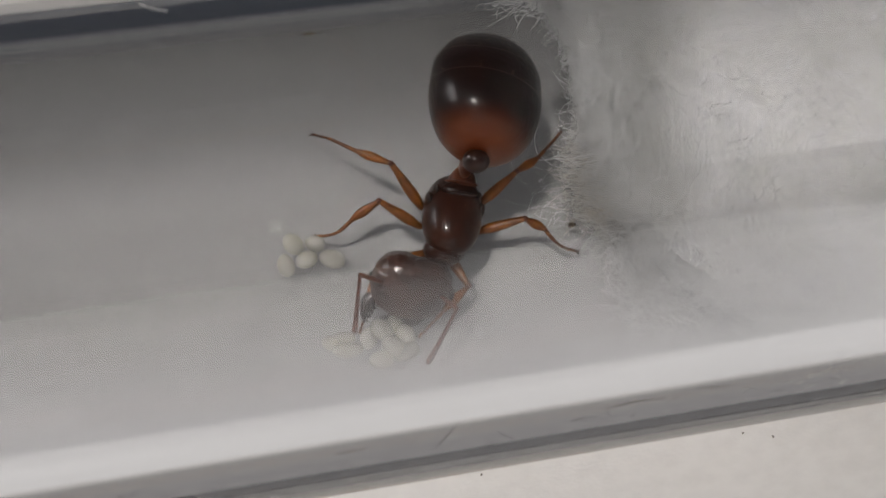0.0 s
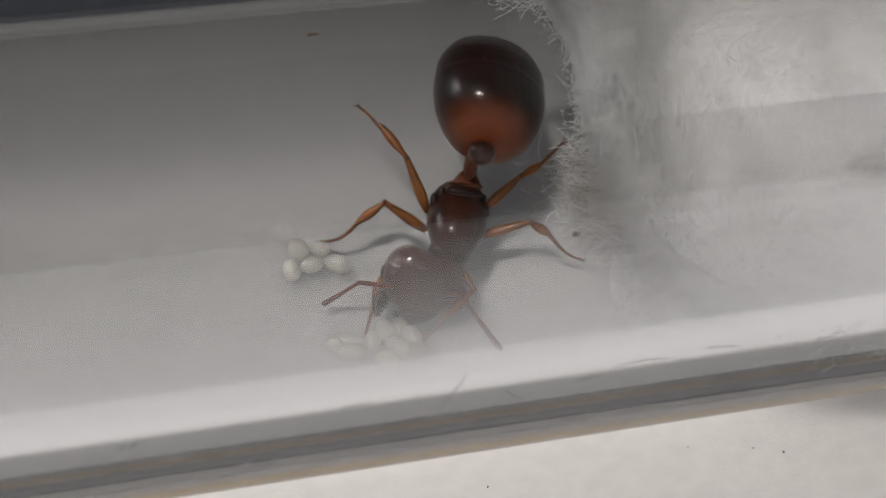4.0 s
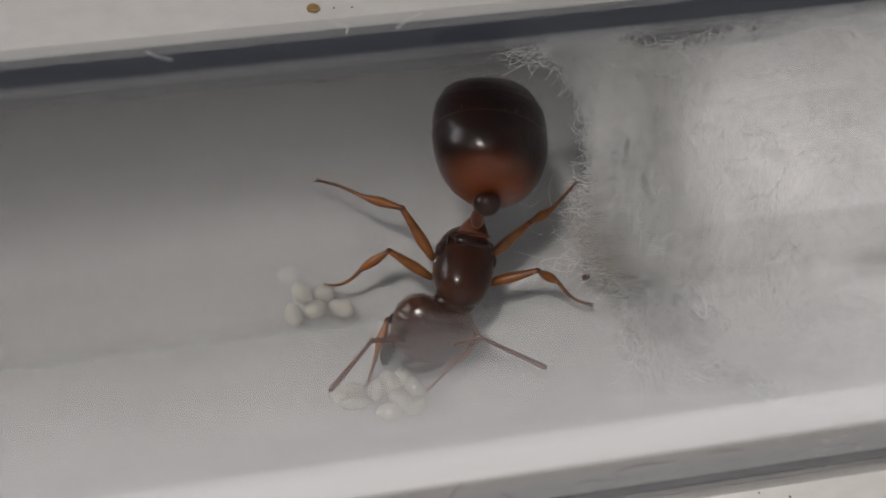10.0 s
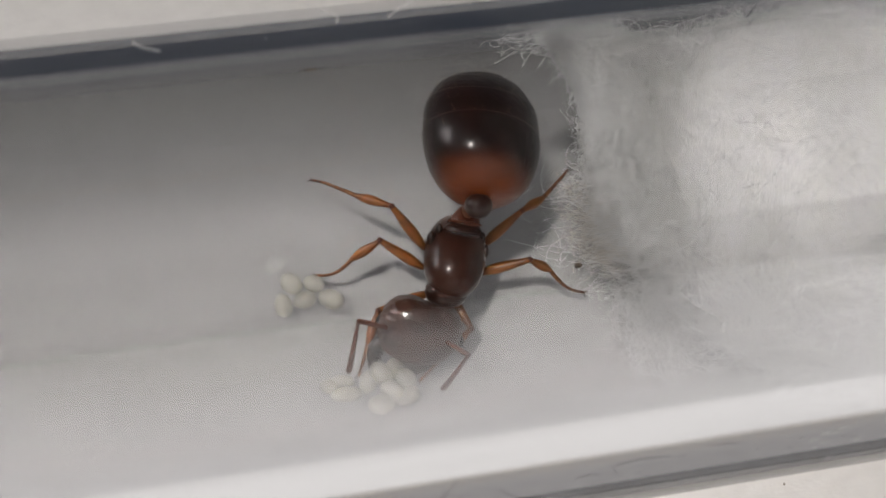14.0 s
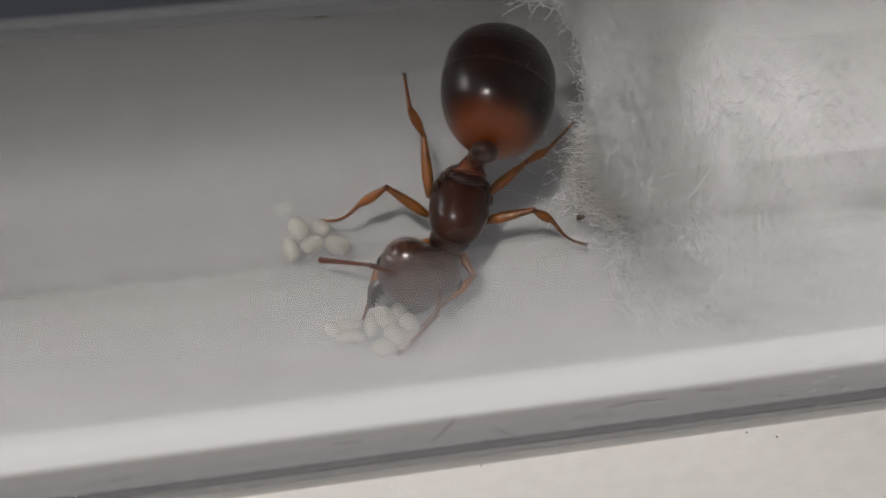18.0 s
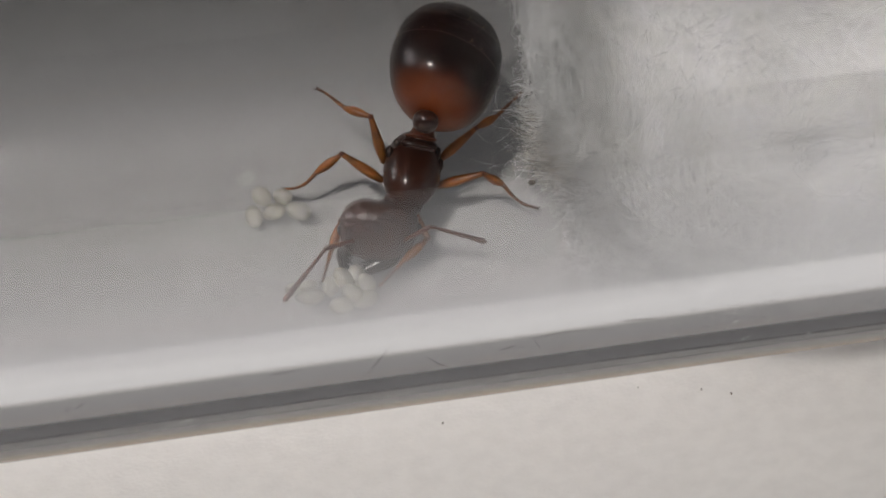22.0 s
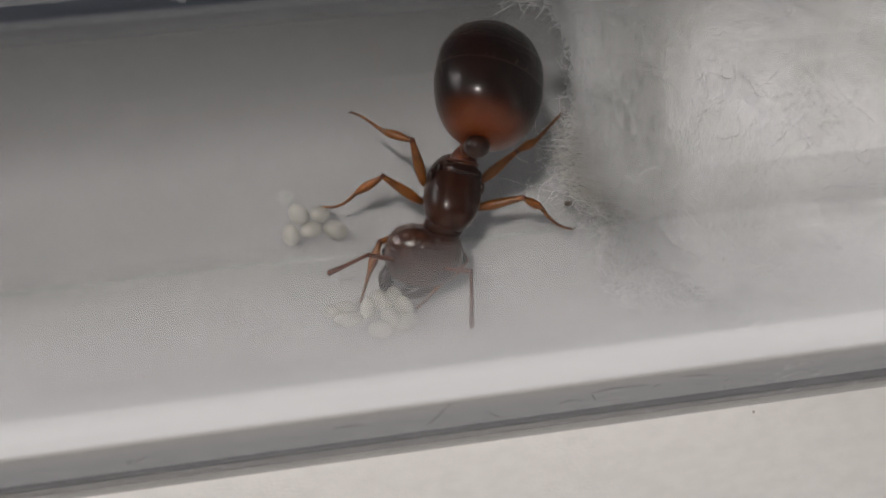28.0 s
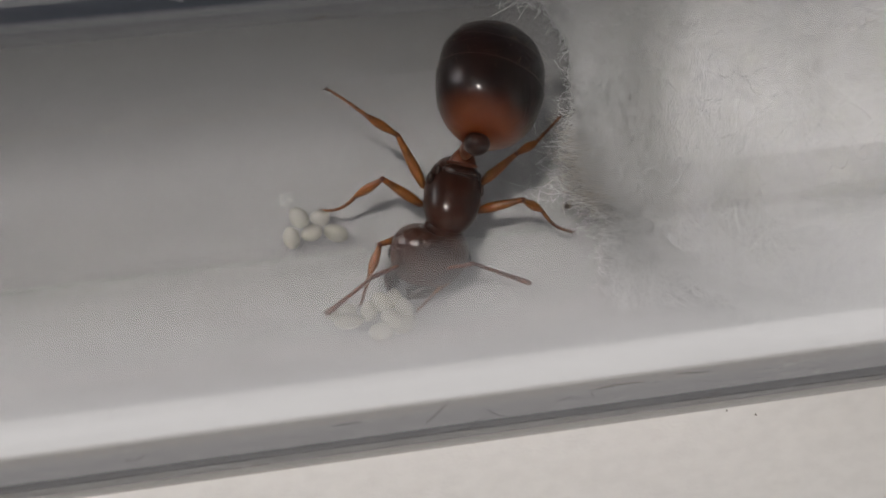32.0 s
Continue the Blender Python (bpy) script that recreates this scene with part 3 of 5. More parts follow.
def head_bump(v, y):
    """A shallow furrow at the back, flat cheeks."""
    notch = -0.16 * math.exp(-(v.x / 0.45) ** 2) if y < -0.55 else 0
    return Vector((0, -notch * (-y), 0)) + noise.noise_vector(v * 2.2) * 0.015 + v.normalized() * (0.022 * noise.noise(v * 6.0) + 0.014 * noise.noise(v * 13.0))


head = lump("head", H_AT, H_DIR, (1.43, 1.2, 0.92), HEAD_SKIN, nu=160, nv=120, square=1.2, shape=head_plan, bump=head_bump)
lump("clypeus", (-1.08, -2.52, 2.22), (-0.22, -1, -0.6), (0.62, 0.3, 0.28), HEAD_SKIN, head, nu=24, nv=14)
EYE = material("eye", (0.01, 0.008, 0.007), 0.18)
mottled(EYE, (0.008, 0.006, 0.005), (0.015, 0.012, 0.01), 9000, 2, 0.6, 30000, dist=0.00001)
lump("eye", (0.6, -1.93, 2.42), (-0.1, -1, -0.3), (0.16, 0.24, 0.2), EYE, head, nu=20, nv=14)
lump("eye", (-2.16, -1.32, 2.42), (-0.1, -1, -0.3), (0.16, 0.24, 0.2), EYE, head, nu=20, nv=14)
for ox, oy in ((-0.72, -1.2), (-0.6, -1.4), (-0.84, -1.38)):
    lump("ocellus", (ox, oy, 3.44 + (oy + 1.2) * 0.1), (0, -1, 0), (0.07, 0.07, 0.05), EYE, head, nu=12, nv=8)
for bx, by in ((BASE_L.x, BASE_L.y), (BASE_R.x, BASE_R.y)):
    lump("antenna_socket", (bx, by, 2.72), (0, -1, -0.3), (0.17, 0.17, 0.16), RUST, head, nu=16, nv=10)


def mandible(outer, inner):
    """A broad toothed blade between its outer and its inner edge."""
    n, sides = 16, 14
    a, b = spline([Vector(p) - ROOT for p in outer], n), spline([Vector(p) - ROOT for p in inner], n)
    verts, faces = [], []
    for i in range(n):
        mid, half = (a[i] + b[i]) / 2, (a[i] - b[i]) / 2
        thick = 0.24 * (1 - 0.7 * i / (n - 1))
        for k in range(sides):
            w = 2 * math.pi * k / sides
            verts.append(mid + half * math.cos(w) + Vector((0, 0, thick * math.sin(w))))
    for i in range(n - 1):
        for k in range(sides):
            k2 = (k + 1) % sides
            faces.append((i * sides + k, i * sides + k2, (i + 1) * sides + k2, (i + 1) * sides + k))
    faces += [tuple(range(sides))[::-1], tuple((n - 1) * sides + k for k in range(sides))]
    ob = mesh_object("mandible", verts, faces, JAW, ant, True, "dark brown toothed mandible")
    for i in (6, 8, 10, 12, 14):
        inward = (b[i] - a[i]).normalized() + (b[15] - b[5]).normalized() * 0.5
        v, f = tube_shape([b[i] - inward * 0.08, b[i] + inward * 0.07, b[i] + inward * 0.15], [0.1, 0.07, 0.012], 8)
        mesh_object("tooth", v, f, JAW, ob)
    return ob


JAW = material("jaw_cuticle", (0.02, 0.009, 0.006), 0.3, Specular_IOR_Level=0.5, Coat_Weight=0.8, Coat_Roughness=0.12)
mottled(JAW, (0.009, 0.005, 0.0035), (0.03, 0.012, 0.007), 2500, 5, 0.7, 6000, dist=0.00003)
jaws = [mandible([(-2.0, -1.6, 2.2), (-2.48, -2.05, 2.2), (-2.54, -2.55, 2.2), (-2.42, -3.0, 2.2)], [(-1.5, -1.9, 2.2), (-1.95, -2.2, 2.2), (-2.16, -2.56, 2.2), (-2.35, -2.96, 2.2)]),
        mandible([(0.05, -2.3, 2.2), (-0.3, -2.9, 2.2), (-0.95, -3.2, 2.2), (-1.82, -3.2, 2.2)], [(-0.5, -2.2, 2.2), (-0.9, -2.5, 2.2), (-1.4, -2.72, 2.2), (-1.76, -2.88, 2.2)])]


# limbs: each piece is built along its own y axis and posed by its two ends
def along(a, b):
    """The pose, in the ant's space, of a piece that runs from a to b."""
    return basis(Vector(a) - ROOT, Vector(b) - Vector(a))


def bent(a, b, c, d):
    """The pose of a piece from c to d within the piece from a to b."""
    return along(a, b).inverted() @ along(c, d)


def limb_piece(name, length, radii, mat, parent, sides=14, bow=0.0, label="", aside=0.0):
    n = len(radii)
    pts = [(aside * math.sin(math.pi * i / (n - 1)), length * i / (n - 1), bow * math.sin(math.pi * i / (n - 1))) for i in range(n)]
    return mesh_object(name, *tube_shape(pts, radii, sides), mat, parent, True, label)


def leg(hip, knee, heel, tip, name="leg", aside=0.0):
    hip, knee, heel, tip = Vector(hip), Vector(knee), Vector(heel), Vector(tip)
    f, t, s = (knee - hip).length, (heel - knee).length, (tip - heel).length
    femur = limb_piece(name, f, [0.13, 0.16, 0.195, 0.2, 0.185, 0.165, 0.14, 0.115, 0.1], AMBER, ant)
    femur.matrix_basis = along(hip, knee)
    joint = mesh_object("knee", *egg_form((0.11, 0.12, 0.11), 14, 10), RUST, femur)
    joint.location = (0, f * MM, 0)
    tibia = limb_piece("tibia", t, [0.08, 0.1, 0.13, 0.165, 0.18, 0.17, 0.13, 0.09], AMBER, femur)
    tibia.matrix_basis = bent(hip, knee, knee, heel)
    tarsus = limb_piece("tarsus", s, [0.075, 0.08, 0.07, 0.078, 0.06, 0.068, 0.05, 0.062, 0.05, 0.058, 0.05, 0.06, 0.045], TARSUS, femur, 10, 0.06, aside=aside)
    tarsus.matrix_basis = bent(hip, knee, heel, tip)
    for side in (-1, 1):
        pts = [(side * 0.03, s, 0), (side * 0.1, s + 0.06, 0.03), (side * 0.14, s + 0.12, -0.02)]
        v, fc = tube_shape(pts, [0.03, 0.025, 0.008], 8)
        claw = mesh_object("claw", v, fc, DARK, femur)
        claw.matrix_basis = tarsus.matrix_basis
    return femur, tibia, tarsus


leg((-0.77, 0.10, 2.4), (-2.12, 1.18, 2.9), (-3.09, 0.7, 2.2), (-4.3, 0.34, 1.06), aside=-0.2)
leg((1.27, -0.37, 2.4), (2.91, -0.17, 2.9), (3.7, -0.62, 2.3), (5.07, -1.61, 1.25), aside=0.2)
leg((1.47, 0.6, 2.5), (2.88, 1.57, 2.8), (3.72, 1.95, 2.7), (5.0, 2.95, 1.75))
leg((-0.6, -0.85, 1.8), (-2.42, -1.22, 2.2), (-2.92, -2.3, 2.2), (-3.36, -3.42, 1.96))
leg((0.1, -0.95, 1.9), (0.66, -2.3, 2.35), (-0.34, -3.05, 2.35), (-1.36, -3.92, 2.2))
F0, F1, F2 = 2.15, 1.5, 2.2
first = (HIP + Vector((-0.8, 1.9, 0.6)).normalized() * F0)
second = first + Vector((-1, 0.5, -0.4)).normalized() * F1
hind_leg, hind_tibia, hind_tarsus = leg(HIP, first, second, second + Vector((-1, 0.6, -0.6)).normalized() * F2)
for claw_ in [o for o in hind_leg.children if o.name.startswith("claw")]:
    claw_.parent = hind_tarsus
    claw_.matrix_basis = Matrix()


def antenna(base, elbow, tip):
    scape = limb_piece("antenna", 1.75, [0.075, 0.07, 0.075, 0.08, 0.085, 0.09, 0.085], RUST, ant, 12, 0.05)
    radii = []
    for i in range(11):
        r = 0.064 + 0.045 * (i / 10) ** 1.5
        radii += [r * 0.86, r * 1.06, r * 1.06]
    flagellum = limb_piece("flagellum", 2.5, radii + [0.07], RUST, scape, 12, 0.04)
    scape.matrix_basis = along(base, elbow)
    flagellum.matrix_basis = bent(base, elbow, elbow, tip)
    return scape, flagellum


scape_left, flagellum_left = antenna(BASE_L, (-3.1, -1.6, 3.6), (-4.3, -2.4, 2.2))
scape_right, flagellum_right = antenna(BASE_R, (0.3, -2.5, 3.9), (0.1, -4.5, 3.2))

# ---- eggs ----
def egg_material(name, clear):
    """Milky skin through which most light goes straight on, under a wet sheen."""
    m = material(name, (0.8, 0.78, 0.72), 0.4, Subsurface_Weight=0.9, Subsurface_Radius=(0.0007, 0.0007, 0.0006), Specular_IOR_Level=0.2)
    nt = m.node_tree
    nt.nodes["Principled BSDF"].inputs["Subsurface Scale"].default_value = 1.0
    mottled(m, (0.46, 0.445, 0.385), (0.56, 0.545, 0.48), 1500, 4, 0.1, 3000, dist=0.00002)
    sparse(m, clear)
    out = nt.nodes["Material Output"].inputs["Surface"]
    sheen = nt.nodes.new("ShaderNodeBsdfGlossy")
    sheen.inputs["Color"].default_value, sheen.inputs["Roughness"].default_value = (0.045, 0.045, 0.045, 1), 0.14
    both = nt.nodes.new("ShaderNodeAddShader")
    wire(m, out.links[0].from_socket, both.inputs[0])
    wire(m, sheen.outputs["BSDF"], both.inputs[1])
    wire(m, both.outputs["Shader"], out)
    return m


EGG, CLEAR_EGG = egg_material("egg", 0.62), egg_material("clear_egg", 0.93)


def ant_egg(x, y, length, width, turn, lift=0.0, label="translucent white oval ant egg lying in a heap", group="ant eggs", mat=None):
    z = floor_z(y, RI - width) + lift
    ob = mesh_object("ant_egg", *egg_form((width * 1.04, length * 1.04, width * 1.04), 26, 20, lambda u: 1.03 - 0.1 * u), mat or EGG)
    tilt = math.degrees(math.asin(max(-1, min(1, y / RI))))
    ob.matrix_world = pose(x * MM, y * MM, z * MM, 0, 0, 0) @ pose(0, 0, 0, tilt * 0.8) @ pose(0, 0, 0, 0, 0, turn)
    return tagged(ob, label, "egg", group)


# x, y, half length, half width, turn about the upright, lift
ant_egg(-5.65, 0.9, 0.34, 0.28, 82, 0, "nearly clear ant egg lying beside the heap", mat=CLEAR_EGG)
for row in ((-5.2, 0.16, 0.42, 0.34, 32, 0), (-4.42, 0.06, 0.36, 0.31, 70, -0.04), (-5.56, -0.58, 0.42, 0.31, 6, 0), (-4.8, -0.48, 0.40, 0.31, 105, 0), (-3.9, -0.58, 0.46, 0.35, 62, 0)):
    ant_egg(*row)
for row in ((-4.46, -3.63, 0.31, 0.27, 60, 0), (-3.99, -3.56, 0.42, 0.27, 85, 0), (-3.91, -3.98, 0.52, 0.29, 88, 0), (-3.11, -3.67, 0.43, 0.31, 160, 0), (-2.64, -3.41, 0.44, 0.34, 30, 0.3),
            (-2.15, -3.33, 0.38, 0.31, 0, 0.25), (-1.84, -3.72, 0.40, 0.33, 20, 0.25), (-2.4, -4.05, 0.42, 0.34, 40, 0.3), (-1.93, -4.33, 0.48, 0.33, 112, 0), (-2.84, -4.47, 0.43, 0.34, 85, 0)):
    ant_egg(*row, label="translucent white ant egg piled under the jaws", group="ant eggs under the jaws")

# ---- litter ----
GRIT = material("grit", (0.06, 0.045, 0.035), 0.7)
mottled(GRIT, (0.03, 0.022, 0.018), (0.14, 0.1, 0.06), 5000, 5, 0.8, 12000, dist=0.00003)


def crumb(name, at, size, label, mat=None, seed=0):
    ob = mesh_object(name, *egg_form(size, 16, 10, None, bump=lambda v, y: noise.noise_vector(v * 9 + Vector((seed, 0, 0))) * 0.05), mat or GRIT, None, False)
    ob.location = Vector(at) * MM
    return tagged(ob, label, "debris")


crumb("grain", (5.02, -0.58, 1.14), (0.15, 0.1, 0.1), "dark brown grain of grit beside the cotton")

HUSK = material("husk", (0.42, 0.26, 0.1), 0.6)
mottled(HUSK, (0.3, 0.17, 0.06), (0.5, 0.33, 0.14), 4000, 4, 0.5, 12000, dist=0.00003)
for row in ((12.12, -9.73, 0.05), (10.93, -9.41, 0.04), (8.41, -9.0, 0.03), (0.6, -9.3, 0.04), (-6.2, -11.3, 0.03), (-9.5, -12.6, 0.04), (-2.66, 10.53, 0.05), (-1.97, 10.52, 0.04)):
    crumb("speck", (row[0], row[1], row[2] * 0.5), (row[2] * 0.8, row[2], row[2] * 0.65), "tiny dark speck lying on the white table", seed=row[0])


def on_tube(x, y, r=RO + 0.012):
    """A place on the tube's upper skin."""
    return Vector((x, y, AXIS + math.sqrt(r * r - y * y)))


SCRATCH = material("scratch", (0.75, 0.75, 0.75), 0.35)
mottled(SCRATCH, (0.35, 0.35, 0.35), (0.6, 0.6, 0.6), 6000, 3)
NICK = material("dark_scratch", (0.08, 0.075, 0.07), 0.5)
mottled(NICK, (0.05, 0.045, 0.04), (0.14, 0.13, 0.12), 6000, 3)


def scratch(points, r, mat, label=""):
    pts = spline([on_tube(*p) for p in points], 8)
    rad = [r * (0.35 + 0.65 * math.sin(math.pi * (i + 0.4) / 7.8)) for i in range(8)]
    ob = mesh_object("scratch", *tube_shape(pts, rad, 6), mat, test_tube, True, label)
    ob.visible_shadow = False
    return ob


for points in (((-2.02, -5.92), (-2.36, -6.31), (-2.76, -6.7)), ((2.27, -6.34), (2.48, -6.61)), ((2.2, -6.28), (3.0, -6.2), (4.0, -6.24)), ((-0.94, -6.4), (-0.5, -6.7), (-0.1, -6.85)),
               ((-11.16, -6.56), (-10.77, -6.38)), ((4.88, -6.1), (5.97, -6.18)), ((1.2, -6.5), (1.7, -6.42)), ((-5.5, -6.3), (-4.6, -6.28)), ((-1.4, -6.9), (-1.0, -6.75))):
    scratch(points, 0.006, NICK, "dark hairline scratch")
rng = random.Random(21)
for k in range(46):
    x, y, a = rng.uniform(-13, 12), rng.uniform(-7.4, -6.3), rng.gauss(0, 0.5)
    l = rng.uniform(0.1, 0.5)
    scratch(((x, y), (x + l * math.cos(a), max(-7.7, y + 0.4 * l * math.sin(a)))), rng.uniform(0.002, 0.005), NICK if rng.random() < 0.7 else SCRATCH)
for k in range(30):
    x, y = rng.uniform(6.3, 9.6), rng.uniform(-6.75, -6.05)
    a = rng.gauss(0, 0.7)
    scratch(((x, y), (x + 0.22 * math.cos(a), y + 0.12 * math.sin(a))), rng.uniform(0.004, 0.010), SCRATCH)
# fine scratches, their sun glint put in as a pale colour
for x, y in ((-11.99, 2.73), (-11.41, 2.76), (-10.62, 2.66), (-9.55, 2.49), (-8.09, 2.59), (-10.93, 4.33), (-5.5, 3.01), (-3.57, 2.95), (-2.01, 4.07), (-5.46, 6.4), (-4.56, 1.19), (-10.04, 2.06),
             (-7.36, 2.87), (-6.53, 2.47), (-12.26, 3.21), (-12.43, 2.83), (-10.87, 4.12), (-13.1, 2.7), (-12.8, 2.2), (-9.1, 2.7), (-13.5, 3.0)):
    a = rng.gauss(1.9, 0.25)
    l = rng.uniform(0.08, 0.3)
    scratch(((x, y), (x + l * math.cos(a), y + l * math.sin(a) * 0.8)), rng.uniform(0.0025, 0.0045), SCRATCH, "bright fine scratch")
for x, y in ((-12.2, 2.6), (-11.3, 2.3), (-10.6, 2.5), (-11.9, 2.9), (-9.9, 2.7)):
    scratch(((x, y), (x + 0.55, y + 0.28), (x + 1.1, y + 0.5)), 0.0016, SCRATCH, "long fine scratch")


GREY = material("grey_lint", (0.3, 0.29, 0.28), 0.7)


def lint(points, label, r=0.012, mat=None):
    pts = spline(points, 16)
    ob = mesh_object("lint", *tube_shape([p for p in pts], [r] * 16, 6), mat or FIBRE, None, True)
    return tagged(ob, label, "fibre", "loose fibres")


for points in (((-6.48, -1.35), (-6.52, -1.7), (-6.42, -2.0), (-6.25, -2.33)), ((3.0, -2.98), (3.35, -2.82), (3.55, -2.95), (3.5, -2.72)), ((3.74, -4.05), (4.68, -3.72), (5.3, -3.4), (6.16, -3.36))):
    lint([(x, y, floor_z(y) + 0.02) for x, y in points], "thin grey loose fibre on the glass floor", 0.006, GREY)
for points in (((-9.0, 6.8), (-8.69, 6.54), (-8.28, 6.37)), ((-2.06, 6.76), (-1.6, 7.1), (-1.1, 7.35)), ((-3.75, 7.55), (-3.7, 7.3), (-3.4, 7.0), (-3.5, 6.75))):
    lint([on_tube(x, y, RO + 0.03) for x, y in points], "pale curled fibre stuck on the glass tube", 0.009)
at = (-3.43, 10.60, 0.09)
husk = crumb("husk", at, (0.24, 0.17, 0.09), "tan seed husk lying on the white table", HUSK, 3.0)

def motions():
    walk(scape_left, [
        (0, along(BASE_L, (-3.22, -1.34, 3.52))),
        (0.5, along(BASE_L, (-2.95, -1.30, 3.88))),
        (1, along(BASE_L, (-3.15, -1.25, 3.55))),
        (1.5, along(BASE_L, (-3.02, -1.51, 3.92))),
        (2, along(BASE_L, (-3.51, -1.75, 2.69))),
        (2.5, along(BASE_L, (-3.53, -1.97, 3.01))),
        (3, along(BASE_L, (-3.51, -1.77, 2.67))),
        (3.5, along(BASE_L, (-3.49, -1.74, 3.06))),
        (5.5, along(BASE_L, (-3.17, -1.14, 3.38))),
        (6, along(BASE_L, (-3.24, -1.45, 3.58))),
        (6.5, along(BASE_L, (-3.14, -1.10, 3.37))),
        (7, along(BASE_L, (-2.95, -0.85, 3.32))),
        (7.5, along(BASE_L, (-3.01, -0.98, 3.46))),
        (8, along(BASE_L, (-3.10, -1.32, 3.70))),
        (8.5, along(BASE_L, (-3.37, -1.32, 2.70))),
        (9, along(BASE_L, (-3.53, -1.86, 2.67))),
        (9.5, along(BASE_L, (-3.41, -1.40, 2.69))),
        (10, along(BASE_L, (-3.17, -1.84, 3.86))),
        (10.5, along(BASE_L, (-3.09, -1.87, 3.96))),
        (11, along(BASE_L, (-3.42, -1.77, 3.37))),
        (11.5, along(BASE_L, (-3.51, -1.77, 2.69))),
        (12, along(BASE_L, (-3.41, -1.47, 3.11))),
        (12.5, along(BASE_L, (-3.33, -1.56, 3.47))),
        (13, along(BASE_L, (-3.42, -1.43, 2.93))),
        (13.5, along(BASE_L, (-3.23, -1.31, 3.47))),
        (14, along(BASE_L, (-3.27, -1.46, 3.53))),
        (14.5, along(BASE_L, (-3.26, -1.43, 3.53))),
        (16.5, along(BASE_L, (-3.45, -1.80, 3.30))),
        (17, along(BASE_L, (-3.53, -1.87, 2.70))),
        (17.5, along(BASE_L, (-3.38, -1.74, 3.47))),
        (18, along(BASE_L, (-3.08, -1.48, 3.83))),
        (18.5, along(BASE_L, (-3.18, -1.26, 3.51))),
        (19, along(BASE_L, (-3.48, -1.60, 2.80))),
        (19.5, along(BASE_L, (-3.48, -1.61, 2.85))),
        (20, along(BASE_L, (-3.53, -1.84, 2.78))),
        (20.5, along(BASE_L, (-3.54, -2.14, 2.78))),
        (21, along(BASE_L, (-3.54, -2.03, 2.73))),
        (21.5, along(BASE_L, (-3.22, -2.05, 3.80))),
        (22, along(BASE_L, (-3.16, -2.28, 3.86))),
        (22.5, along(BASE_L, (-2.96, -2.15, 4.09))),
        (23, along(BASE_L, (-2.99, -2.11, 4.07))),
        (23.5, along(BASE_L, (-2.75, -2.19, 4.26))),
        (24, along(BASE_L, (-2.38, -2.38, 4.42))),
        (24.5, along(BASE_L, (-2.30, -2.43, 4.43))),
        (25, along(BASE_L, (-2.23, -2.54, 4.42))),
        (25.5, along(BASE_L, (-2.95, -2.81, 3.86))),
        (27.5, along(BASE_L, (-2.95, -1.66, 4.05))),
        (28, along(BASE_L, (-3.06, -1.60, 3.92))),
        (28.5, along(BASE_L, (-3.08, -1.64, 3.90))),
        (29, along(BASE_L, (-3.10, -1.59, 3.87))),
        (29.5, along(BASE_L, (-3.15, -1.54, 3.78))),
        (30, along(BASE_L, (-3.20, -1.57, 3.72))),
        (30.5, along(BASE_L, (-3.14, -1.78, 3.88))),
        (31, along(BASE_L, (-3.30, -1.90, 3.67))),
        (31.5, along(BASE_L, (-3.08, -1.88, 3.97))),
        (32, along(BASE_L, (-3.01, -2.35, 4.02))),
    ])
